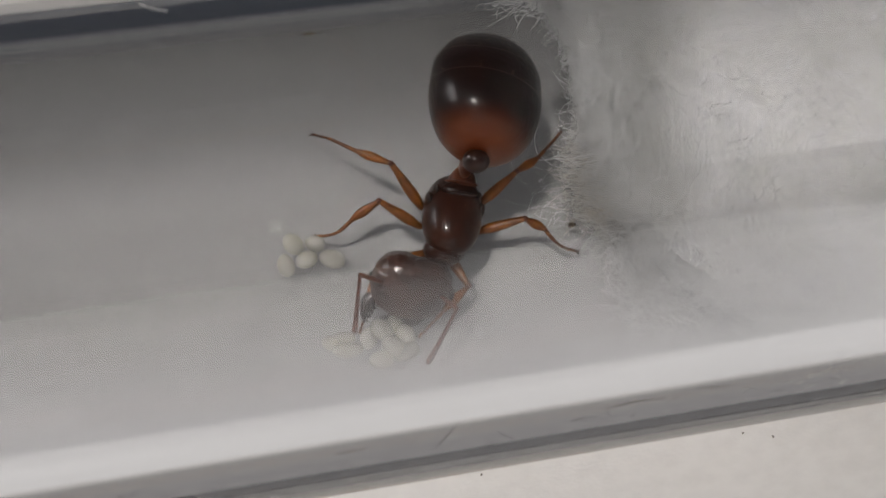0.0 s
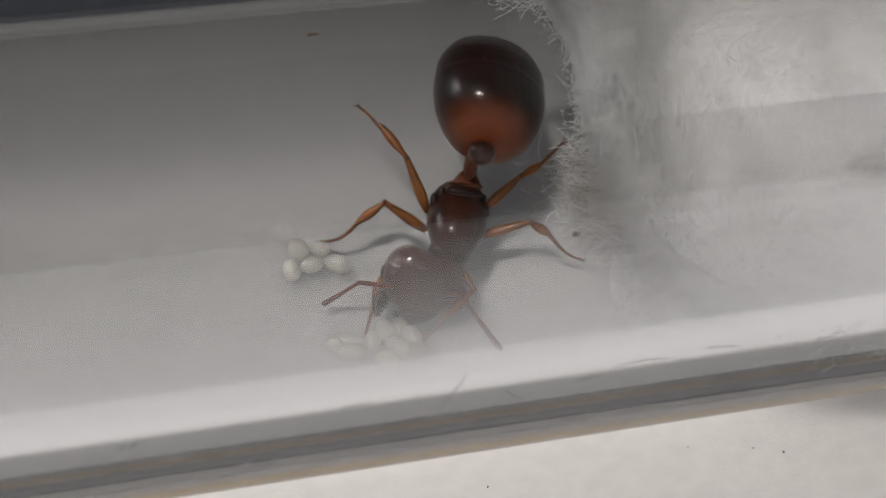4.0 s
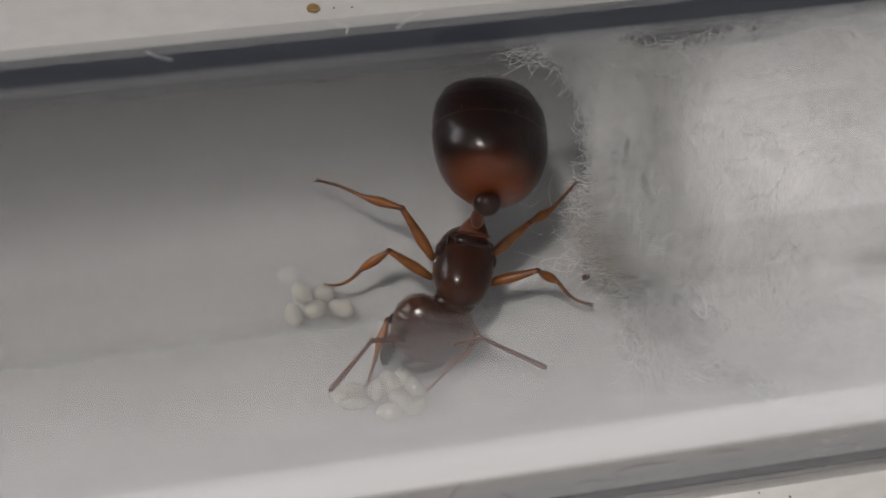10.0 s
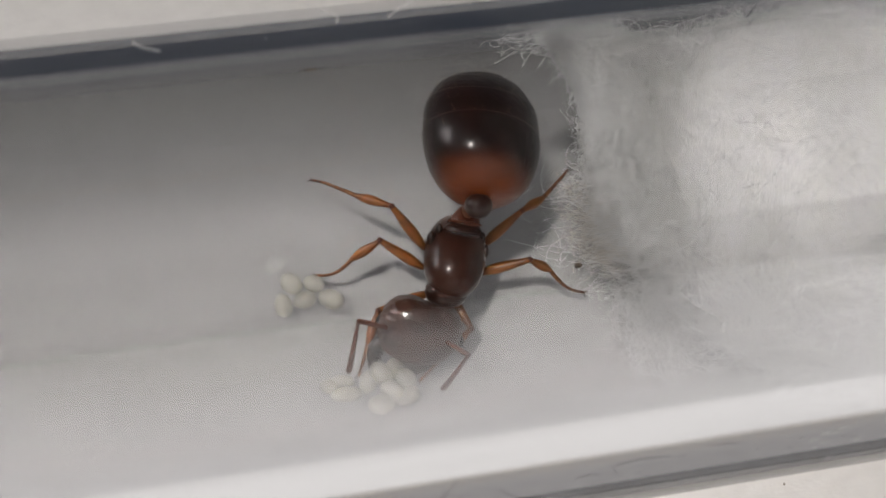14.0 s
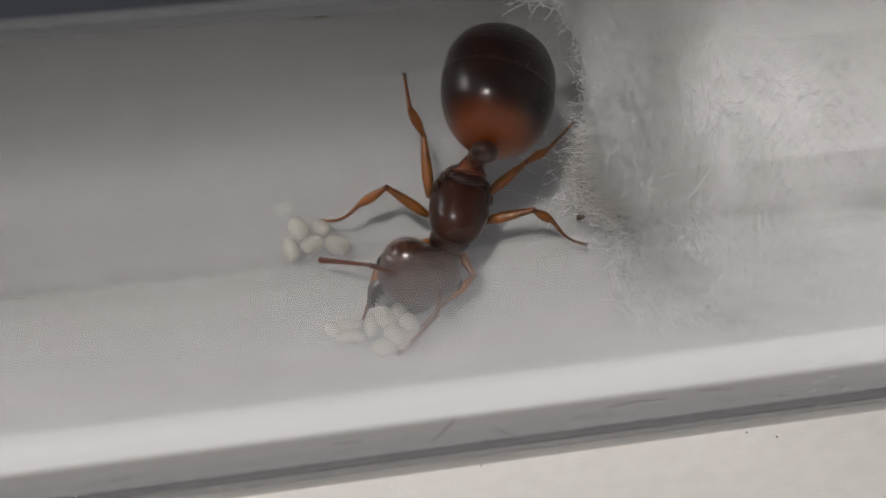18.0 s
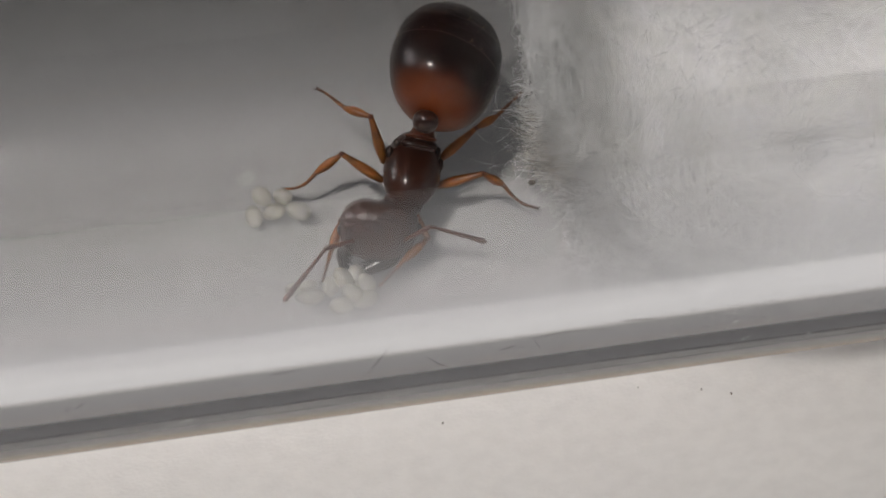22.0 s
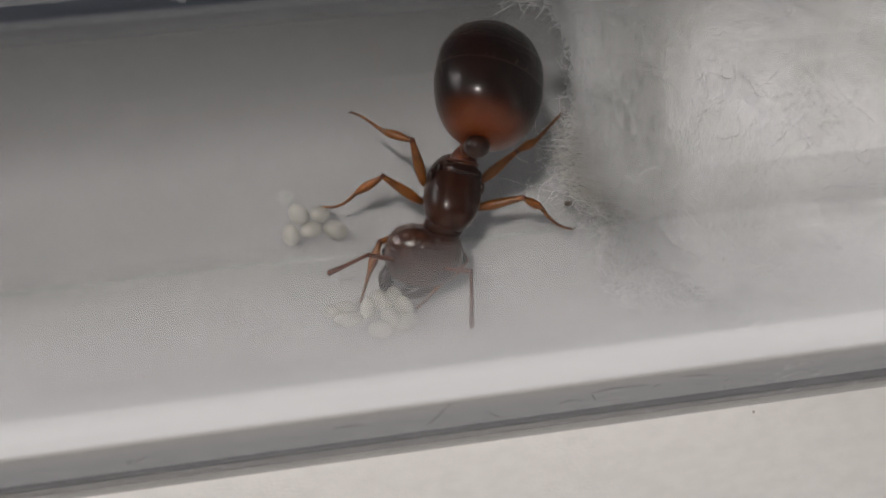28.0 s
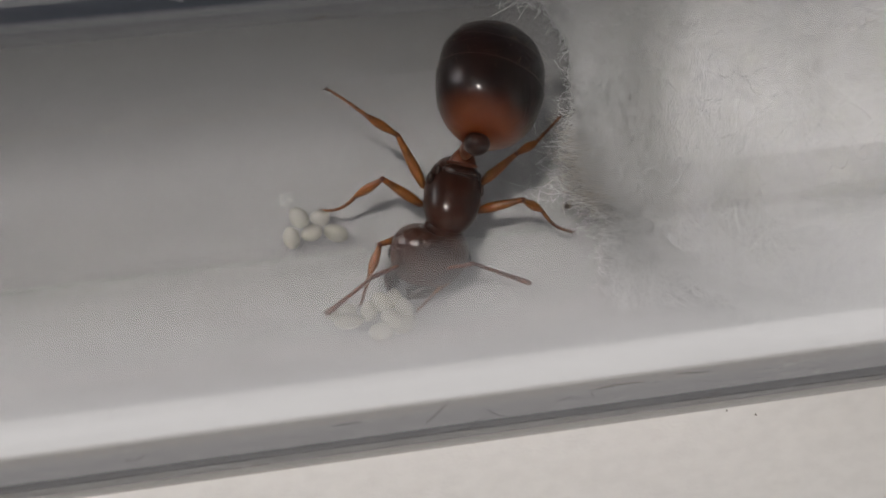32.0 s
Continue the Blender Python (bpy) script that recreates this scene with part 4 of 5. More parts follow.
    walk(flagellum_left, [
        (0, bent(BASE_L, (-3.22, -1.34, 3.52), (-3.22, -1.34, 3.52), (-3.56, -3.36, 2.10))),
        (0.5, bent(BASE_L, (-2.95, -1.30, 3.88), (-2.95, -1.30, 3.88), (-4.45, -1.78, 1.94))),
        (1, bent(BASE_L, (-3.15, -1.25, 3.55), (-3.15, -1.25, 3.55), (-4.45, -1.53, 1.44))),
        (1.5, bent(BASE_L, (-3.02, -1.51, 3.92), (-3.02, -1.51, 3.92), (-4.38, -2.27, 1.96))),
        (2, bent(BASE_L, (-3.51, -1.75, 2.69), (-3.51, -1.75, 2.69), (-5.47, -2.69, 1.45))),
        (2.5, bent(BASE_L, (-3.53, -1.97, 3.01), (-3.53, -1.97, 3.01), (-5.03, -3.34, 1.56))),
        (3, bent(BASE_L, (-3.51, -1.77, 2.67), (-3.51, -1.77, 2.67), (-5.15, -2.84, 1.11))),
        (3.5, bent(BASE_L, (-3.49, -1.74, 3.06), (-3.49, -1.74, 3.06), (-4.87, -2.52, 1.12))),
        (5.5, bent(BASE_L, (-3.17, -1.14, 3.38), (-3.17, -1.14, 3.38), (-4.11, -0.70, 1.11))),
        (6, bent(BASE_L, (-3.24, -1.45, 3.58), (-3.24, -1.45, 3.58), (-4.65, -1.77, 1.55))),
        (6.5, bent(BASE_L, (-3.14, -1.10, 3.37), (-3.14, -1.10, 3.37), (-4.21, -1.02, 1.11))),
        (7, bent(BASE_L, (-2.95, -0.85, 3.32), (-2.95, -0.85, 3.32), (-3.67, -0.23, 1.00))),
        (7.5, bent(BASE_L, (-3.01, -0.98, 3.46), (-3.01, -0.98, 3.46), (-3.96, -0.58, 1.18))),
        (8, bent(BASE_L, (-3.10, -1.32, 3.70), (-3.10, -1.32, 3.70), (-5.02, -2.05, 2.26))),
        (8.5, bent(BASE_L, (-3.37, -1.32, 2.70), (-3.37, -1.32, 2.70), (-5.80, -1.92, 2.63))),
        (9, bent(BASE_L, (-3.53, -1.86, 2.67), (-3.53, -1.86, 2.67), (-5.48, -3.05, 1.66))),
        (9.5, bent(BASE_L, (-3.41, -1.40, 2.69), (-3.41, -1.40, 2.69), (-5.79, -1.26, 1.92))),
        (10, bent(BASE_L, (-3.17, -1.84, 3.86), (-3.17, -1.84, 3.86), (-4.72, -3.42, 2.70))),
        (10.5, bent(BASE_L, (-3.09, -1.87, 3.96), (-3.09, -1.87, 3.96), (-4.53, -3.44, 2.65))),
        (11, bent(BASE_L, (-3.42, -1.77, 3.37), (-3.42, -1.77, 3.37), (-4.59, -3.74, 2.36))),
        (11.5, bent(BASE_L, (-3.51, -1.77, 2.69), (-3.51, -1.77, 2.69), (-4.59, -3.84, 1.80))),
        (12, bent(BASE_L, (-3.41, -1.47, 3.11), (-3.41, -1.47, 3.11), (-3.41, -3.62, 1.83))),
        (12.5, bent(BASE_L, (-3.33, -1.56, 3.47), (-3.33, -1.56, 3.47), (-3.38, -3.54, 1.94))),
        (13, bent(BASE_L, (-3.42, -1.43, 2.93), (-3.42, -1.43, 2.93), (-3.63, -3.49, 1.53))),
        (13.5, bent(BASE_L, (-3.23, -1.31, 3.47), (-3.23, -1.31, 3.47), (-3.20, -3.18, 1.82))),
        (14, bent(BASE_L, (-3.27, -1.46, 3.53), (-3.27, -1.46, 3.53), (-3.68, -3.24, 1.82))),
        (14.5, bent(BASE_L, (-3.26, -1.43, 3.53), (-3.26, -1.43, 3.53), (-3.80, -3.58, 2.37))),
        (16.5, bent(BASE_L, (-3.45, -1.80, 3.30), (-3.45, -1.80, 3.30), (-4.70, -3.46, 1.90))),
        (17, bent(BASE_L, (-3.53, -1.87, 2.70), (-3.53, -1.87, 2.70), (-5.00, -3.47, 1.47))),
        (17.5, bent(BASE_L, (-3.38, -1.74, 3.47), (-3.38, -1.74, 3.47), (-5.01, -2.60, 1.77))),
        (18, bent(BASE_L, (-3.08, -1.48, 3.83), (-3.08, -1.48, 3.83), (-4.64, -1.09, 1.91))),
        (18.5, bent(BASE_L, (-3.18, -1.26, 3.51), (-3.18, -1.26, 3.51), (-4.41, -1.29, 1.33))),
        (19, bent(BASE_L, (-3.48, -1.60, 2.80), (-3.48, -1.60, 2.80), (-5.24, -2.48, 1.26))),
        (19.5, bent(BASE_L, (-3.48, -1.61, 2.85), (-3.48, -1.61, 2.85), (-5.63, -2.31, 1.78))),
        (20, bent(BASE_L, (-3.53, -1.84, 2.78), (-3.53, -1.84, 2.78), (-5.44, -3.45, 2.64))),
        (20.5, bent(BASE_L, (-3.54, -2.14, 2.78), (-3.54, -2.14, 2.78), (-5.44, -3.70, 2.32))),
        (21, bent(BASE_L, (-3.54, -2.03, 2.73), (-3.54, -2.03, 2.73), (-5.25, -3.83, 2.43))),
        (21.5, bent(BASE_L, (-3.22, -2.05, 3.80), (-3.22, -2.05, 3.80), (-5.13, -3.66, 3.78))),
        (22, bent(BASE_L, (-3.16, -2.28, 3.86), (-3.16, -2.28, 3.86), (-4.85, -4.00, 3.19))),
        (22.5, bent(BASE_L, (-2.96, -2.15, 4.09), (-2.96, -2.15, 4.09), (-4.82, -3.82, 3.97))),
        (23, bent(BASE_L, (-2.99, -2.11, 4.07), (-2.99, -2.11, 4.07), (-4.81, -3.42, 2.95))),
        (23.5, bent(BASE_L, (-2.75, -2.19, 4.26), (-2.75, -2.19, 4.26), (-4.33, -4.12, 4.10))),
        (24, bent(BASE_L, (-2.38, -2.38, 4.42), (-2.38, -2.38, 4.42), (-3.95, -4.30, 4.08))),
        (24.5, bent(BASE_L, (-2.30, -2.43, 4.43), (-2.30, -2.43, 4.43), (-3.57, -4.49, 3.84))),
        (25, bent(BASE_L, (-2.23, -2.54, 4.42), (-2.23, -2.54, 4.42), (-3.51, -4.52, 3.60))),
        (25.5, bent(BASE_L, (-2.95, -2.81, 3.86), (-2.95, -2.81, 3.86), (-4.34, -4.13, 2.25))),
        (27.5, bent(BASE_L, (-2.95, -1.66, 4.05), (-2.95, -1.66, 4.05), (-4.53, -2.17, 2.18))),
        (28, bent(BASE_L, (-3.06, -1.60, 3.92), (-3.06, -1.60, 3.92), (-4.40, -2.20, 1.90))),
        (28.5, bent(BASE_L, (-3.08, -1.64, 3.90), (-3.08, -1.64, 3.90), (-4.28, -2.20, 1.78))),
        (29, bent(BASE_L, (-3.10, -1.59, 3.87), (-3.10, -1.59, 3.87), (-4.18, -2.08, 1.66))),
        (29.5, bent(BASE_L, (-3.15, -1.54, 3.78), (-3.15, -1.54, 3.78), (-4.07, -2.16, 1.54))),
        (30, bent(BASE_L, (-3.20, -1.57, 3.72), (-3.20, -1.57, 3.72), (-4.06, -2.30, 1.50))),
        (30.5, bent(BASE_L, (-3.14, -1.78, 3.88), (-3.14, -1.78, 3.88), (-4.37, -2.64, 1.89))),
        (31, bent(BASE_L, (-3.30, -1.90, 3.67), (-3.30, -1.90, 3.67), (-4.77, -2.92, 1.92))),
        (31.5, bent(BASE_L, (-3.08, -1.88, 3.97), (-3.08, -1.88, 3.97), (-5.32, -2.88, 3.46))),
        (32, bent(BASE_L, (-3.01, -2.35, 4.02), (-3.01, -2.35, 4.02), (-4.68, -3.57, 2.62))),
    ])
    walk(scape_right, [
        (0, along(BASE_R, (-0.22, -2.99, 4.42))),
        (0.5, along(BASE_R, (-0.45, -2.83, 4.50))),
        (1, along(BASE_R, (-0.55, -2.70, 4.53))),
        (1.5, along(BASE_R, (-0.43, -3.02, 4.44))),
        (2, along(BASE_R, (0.06, -2.33, 4.43))),
        (2.5, along(BASE_R, (0.10, -2.21, 4.40))),
        (3, along(BASE_R, (0.01, -2.35, 4.45))),
        (3.5, along(BASE_R, (-0.21, -2.45, 4.51))),
        (5.5, along(BASE_R, (-0.39, -3.02, 4.43))),
        (6, along(BASE_R, (-0.17, -2.75, 4.47))),
        (6.5, along(BASE_R, (-0.28, -3.11, 4.38))),
        (7, along(BASE_R, (-0.40, -2.83, 4.49))),
        (7.5, along(BASE_R, (-0.28, -2.61, 4.52))),
        (8, along(BASE_R, (-0.28, -2.49, 4.53))),
        (8.5, along(BASE_R, (0.03, -2.82, 4.39))),
        (9, along(BASE_R, (0.19, -3.00, 4.27))),
        (9.5, along(BASE_R, (0.29, -2.71, 4.30))),
        (10, along(BASE_R, (0.41, -2.23, 4.24))),
        (10.5, along(BASE_R, (0.45, -2.71, 4.19))),
        (11, along(BASE_R, (0.11, -3.02, 4.30))),
        (11.5, along(BASE_R, (-0.27, -2.76, 4.49))),
        (12, along(BASE_R, (-0.30, -3.10, 4.39))),
        (12.5, along(BASE_R, (-0.23, -3.11, 4.37))),
        (13, along(BASE_R, (-0.40, -3.12, 4.40))),
        (13.5, along(BASE_R, (-0.07, -3.27, 4.24))),
        (14, along(BASE_R, (0.11, -3.11, 4.25))),
        (14.5, along(BASE_R, (0.15, -2.76, 4.36))),
        (16.5, along(BASE_R, (0.27, -3.12, 4.17))),
        (17, along(BASE_R, (-0.27, -3.57, 4.09))),
        (17.5, along(BASE_R, (-0.83, -3.57, 4.09))),
        (18, along(BASE_R, (-1.05, -3.47, 4.11))),
        (18.5, along(BASE_R, (-0.81, -3.07, 4.41))),
        (19, along(BASE_R, (-0.28, -2.80, 4.48))),
        (19.5, along(BASE_R, (-0.10, -2.62, 4.48))),
        (20, along(BASE_R, (0.04, -2.42, 4.44))),
        (20.5, along(BASE_R, (0.07, -2.62, 4.42))),
        (21, along(BASE_R, (0.17, -2.39, 4.39))),
        (21.5, along(BASE_R, (0.68, -2.25, 4.02))),
        (22, along(BASE_R, (0.61, -1.97, 4.01))),
        (22.5, along(BASE_R, (0.62, -1.90, 3.97))),
        (23, along(BASE_R, (0.57, -2.72, 4.09))),
        (23.5, along(BASE_R, (0.85, -2.09, 3.77))),
        (24, along(BASE_R, (0.63, -2.13, 4.04))),
        (24.5, along(BASE_R, (0.75, -2.02, 3.88))),
        (25, along(BASE_R, (0.62, -2.42, 4.08))),
        (25.5, along(BASE_R, (0.63, -2.34, 4.07))),
        (27.5, along(BASE_R, (0.18, -2.76, 4.34))),
        (28, along(BASE_R, (0.48, -2.62, 4.18))),
        (28.5, along(BASE_R, (0.31, -2.48, 4.31))),
        (29, along(BASE_R, (0.29, -2.40, 4.32))),
        (29.5, along(BASE_R, (0.29, -2.38, 4.32))),
        (30, along(BASE_R, (0.36, -2.63, 4.27))),
        (30.5, along(BASE_R, (0.28, -2.53, 4.33))),
        (31, along(BASE_R, (0.37, -2.49, 4.28))),
        (31.5, along(BASE_R, (0.44, -2.17, 4.21))),
        (32, along(BASE_R, (0.65, -2.30, 4.05))),
    ])
    walk(flagellum_right, [
        (0, bent(BASE_R, (-0.22, -2.99, 4.42), (-0.22, -2.99, 4.42), (-1.29, -4.85, 3.14))),
        (0.5, bent(BASE_R, (-0.45, -2.83, 4.50), (-0.45, -2.83, 4.50), (-1.53, -4.68, 3.22))),
        (1, bent(BASE_R, (-0.55, -2.70, 4.53), (-0.55, -2.70, 4.53), (0.57, -4.50, 3.19))),
        (1.5, bent(BASE_R, (-0.43, -3.02, 4.44), (-0.43, -3.02, 4.44), (-0.73, -3.98, 2.15))),
        (2, bent(BASE_R, (0.06, -2.33, 4.43), (0.06, -2.33, 4.43), (0.38, -4.21, 2.82))),
        (2.5, bent(BASE_R, (0.10, -2.21, 4.40), (0.10, -2.21, 4.40), (1.48, -4.00, 3.34))),
        (3, bent(BASE_R, (0.01, -2.35, 4.45), (0.01, -2.35, 4.45), (1.74, -3.88, 3.48))),
        (3.5, bent(BASE_R, (-0.21, -2.45, 4.51), (-0.21, -2.45, 4.51), (1.41, -4.34, 4.33))),
        (5.5, bent(BASE_R, (-0.39, -3.02, 4.43), (-0.39, -3.02, 4.43), (-0.58, -4.94, 2.85))),
        (6, bent(BASE_R, (-0.17, -2.75, 4.47), (-0.17, -2.75, 4.47), (-0.45, -4.89, 3.22))),
        (6.5, bent(BASE_R, (-0.28, -3.11, 4.38), (-0.28, -3.11, 4.38), (0.51, -4.90, 2.82))),
        (7, bent(BASE_R, (-0.40, -2.83, 4.49), (-0.40, -2.83, 4.49), (-0.43, -4.64, 2.76))),
        (7.5, bent(BASE_R, (-0.28, -2.61, 4.52), (-0.28, -2.61, 4.52), (-1.25, -4.54, 3.25))),
        (8, bent(BASE_R, (-0.28, -2.49, 4.53), (-0.28, -2.49, 4.53), (-0.73, -4.58, 3.23))),
        (8.5, bent(BASE_R, (0.03, -2.82, 4.39), (0.03, -2.82, 4.39), (1.11, -4.32, 2.71))),
        (9, bent(BASE_R, (0.19, -3.00, 4.27), (0.19, -3.00, 4.27), (1.60, -4.36, 2.71))),
        (9.5, bent(BASE_R, (0.29, -2.71, 4.30), (0.29, -2.71, 4.30), (1.59, -4.21, 2.77))),
        (10, bent(BASE_R, (0.41, -2.23, 4.24), (0.41, -2.23, 4.24), (2.51, -3.57, 4.02))),
        (10.5, bent(BASE_R, (0.45, -2.71, 4.19), (0.45, -2.71, 4.19), (0.23, -4.12, 2.14))),
        (11, bent(BASE_R, (0.11, -3.02, 4.30), (0.11, -3.02, 4.30), (-1.52, -4.44, 3.04))),
        (11.5, bent(BASE_R, (-0.27, -2.76, 4.49), (-0.27, -2.76, 4.49), (-0.78, -4.74, 3.05))),
        (12, bent(BASE_R, (-0.30, -3.10, 4.39), (-0.30, -3.10, 4.39), (-1.41, -4.41, 2.57))),
        (12.5, bent(BASE_R, (-0.23, -3.11, 4.37), (-0.23, -3.11, 4.37), (-1.59, -4.39, 2.71))),
        (13, bent(BASE_R, (-0.40, -3.12, 4.40), (-0.40, -3.12, 4.40), (-1.15, -4.92, 2.84))),
        (13.5, bent(BASE_R, (-0.07, -3.27, 4.24), (-0.07, -3.27, 4.24), (-1.18, -4.19, 2.20))),
        (14, bent(BASE_R, (0.11, -3.11, 4.25), (0.11, -3.11, 4.25), (-0.60, -4.35, 2.20))),
        (14.5, bent(BASE_R, (0.15, -2.76, 4.36), (0.15, -2.76, 4.36), (0.83, -4.24, 2.47))),
        (16.5, bent(BASE_R, (0.27, -3.12, 4.17), (0.27, -3.12, 4.17), (-0.28, -4.86, 2.46))),
        (17, bent(BASE_R, (-0.27, -3.57, 4.09), (-0.27, -3.57, 4.09), (-0.59, -5.17, 2.19))),
        (17.5, bent(BASE_R, (-0.83, -3.57, 4.09), (-0.83, -3.57, 4.09), (-1.80, -4.95, 2.25))),
        (18, bent(BASE_R, (-1.05, -3.47, 4.11), (-1.05, -3.47, 4.11), (-2.33, -4.89, 2.50))),
        (18.5, bent(BASE_R, (-0.81, -3.07, 4.41), (-0.81, -3.07, 4.41), (-1.57, -4.40, 2.43))),
        (19, bent(BASE_R, (-0.28, -2.80, 4.48), (-0.28, -2.80, 4.48), (-0.81, -3.92, 2.32))),
        (19.5, bent(BASE_R, (-0.10, -2.62, 4.48), (-0.10, -2.62, 4.48), (0.56, -3.30, 2.16))),
        (20, bent(BASE_R, (0.04, -2.42, 4.44), (0.04, -2.42, 4.44), (0.37, -4.06, 2.58))),
        (20.5, bent(BASE_R, (0.07, -2.62, 4.42), (0.07, -2.62, 4.42), (1.04, -4.41, 2.96))),
        (21, bent(BASE_R, (0.17, -2.39, 4.39), (0.17, -2.39, 4.39), (1.41, -4.08, 3.03))),
        (21.5, bent(BASE_R, (0.68, -2.25, 4.02), (0.68, -2.25, 4.02), (2.48, -3.02, 2.46))),
        (22, bent(BASE_R, (0.61, -1.97, 4.01), (0.61, -1.97, 4.01), (2.66, -2.73, 2.81))),
        (22.5, bent(BASE_R, (0.62, -1.90, 3.97), (0.62, -1.90, 3.97), (2.94, -2.03, 3.04))),
        (23, bent(BASE_R, (0.57, -2.72, 4.09), (0.57, -2.72, 4.09), (2.31, -4.20, 3.06))),
        (23.5, bent(BASE_R, (0.85, -2.09, 3.77), (0.85, -2.09, 3.77), (3.21, -2.65, 3.16))),
        (24, bent(BASE_R, (0.63, -2.13, 4.04), (0.63, -2.13, 4.04), (2.31, -3.97, 4.22))),
        (24.5, bent(BASE_R, (0.75, -2.02, 3.88), (0.75, -2.02, 3.88), (3.16, -2.65, 3.96))),
        (25, bent(BASE_R, (0.62, -2.42, 4.08), (0.62, -2.42, 4.08), (2.68, -3.79, 4.43))),
        (25.5, bent(BASE_R, (0.63, -2.34, 4.07), (0.63, -2.34, 4.07), (2.36, -4.12, 3.77))),
        (27.5, bent(BASE_R, (0.18, -2.76, 4.34), (0.18, -2.76, 4.34), (0.58, -4.76, 2.89))),
        (28, bent(BASE_R, (0.48, -2.62, 4.18), (0.48, -2.62, 4.18), (0.48, -4.82, 2.99))),
        (28.5, bent(BASE_R, (0.31, -2.48, 4.31), (0.31, -2.48, 4.31), (0.18, -4.57, 2.94))),
        (29, bent(BASE_R, (0.29, -2.40, 4.32), (0.29, -2.40, 4.32), (1.06, -4.40, 3.03))),
        (29.5, bent(BASE_R, (0.29, -2.38, 4.32), (0.29, -2.38, 4.32), (1.45, -4.31, 3.24))),
        (30, bent(BASE_R, (0.36, -2.63, 4.27), (0.36, -2.63, 4.27), (1.84, -4.52, 3.58))),
        (30.5, bent(BASE_R, (0.28, -2.53, 4.33), (0.28, -2.53, 4.33), (1.95, -4.23, 3.59))),
        (31, bent(BASE_R, (0.37, -2.49, 4.28), (0.37, -2.49, 4.28), (2.14, -3.91, 3.24))),
        (31.5, bent(BASE_R, (0.44, -2.17, 4.21), (0.44, -2.17, 4.21), (2.69, -3.07, 3.57))),
        (32, bent(BASE_R, (0.65, -2.30, 4.05), (0.65, -2.30, 4.05), (2.76, -3.32, 3.19))),
    ])
    walk(hind_leg, [
        (0, along(HIP, (-1.60, 2.38, 3.53))),
        (1, along(HIP, (-1.42, 2.18, 3.90))),
        (1.5, along(HIP, (-1.55, 2.17, 3.84))),
        (2, along(HIP, (-0.91, 2.85, 2.95))),
        (3, along(HIP, (-1.34, 2.26, 3.87))),
        (5.5, along(HIP, (-0.84, 2.90, 2.69))),
        (6, along(HIP, (-0.89, 2.90, 2.66))),
        (6.5, along(HIP, (-1.00, 2.88, 2.66))),
        (7, along(HIP, (-1.20, 2.34, 3.84))),
        (8, along(HIP, (-1.60, 2.54, 3.21))),
        (9, along(HIP, (-1.66, 2.48, 3.27))),
        (10, along(HIP, (-1.52, 2.59, 3.20))),
        (11, along(HIP, (-1.57, 2.45, 3.44))),
        (12, along(HIP, (-1.55, 2.38, 3.57))),
        (13, along(HIP, (-1.63, 2.23, 3.71))),
        (14, along(HIP, (-1.66, 2.25, 3.66))),
        (14.5, along(HIP, (-1.58, 2.38, 3.54))),
        (16.5, along(HIP, (-1.49, 2.15, 3.89))),
        (17, along(HIP, (-0.89, 2.90, 2.63))),
        (17.5, along(HIP, (-0.53, 2.91, 2.72))),
        (18, along(HIP, (-0.61, 2.91, 2.72))),
        (18.5, along(HIP, (-0.97, 2.61, 3.56))),
        (19, along(HIP, (-1.00, 2.23, 4.03))),
        (19.5, along(HIP, (-1.33, 1.93, 4.16))),
        (20, along(HIP, (-1.07, 2.05, 4.16))),
        (20.5, along(HIP, (-1.05, 2.67, 3.41))),
        (21, along(HIP, (-1.07, 2.47, 3.74))),
        (21.5, along(HIP, (-1.00, 2.40, 3.85))),
        (22, along(HIP, (-0.99, 2.26, 4.00))),
        (23, along(HIP, (-1.04, 2.13, 4.11))),
        (25, along(HIP, (-1.03, 2.18, 4.07))),
        (25.5, along(HIP, (-0.98, 2.40, 3.85))),
        (27.5, along(HIP, (-1.08, 2.34, 3.89))),
        (28, along(HIP, (-1.06, 2.32, 3.92))),
        (29, along(HIP, (-0.97, 2.32, 3.95))),
        (29.5, along(HIP, (-1.03, 2.37, 3.88))),
        (30, along(HIP, (-0.89, 2.90, 2.61))),
        (30.5, along(HIP, (-1.34, 2.64, 3.27))),
        (31, along(HIP, (-0.92, 2.72, 3.35))),
        (31.5, along(HIP, (-1.30, 2.76, 2.94))),
        (32, along(HIP, (-1.39, 2.73, 2.93))),
    ])
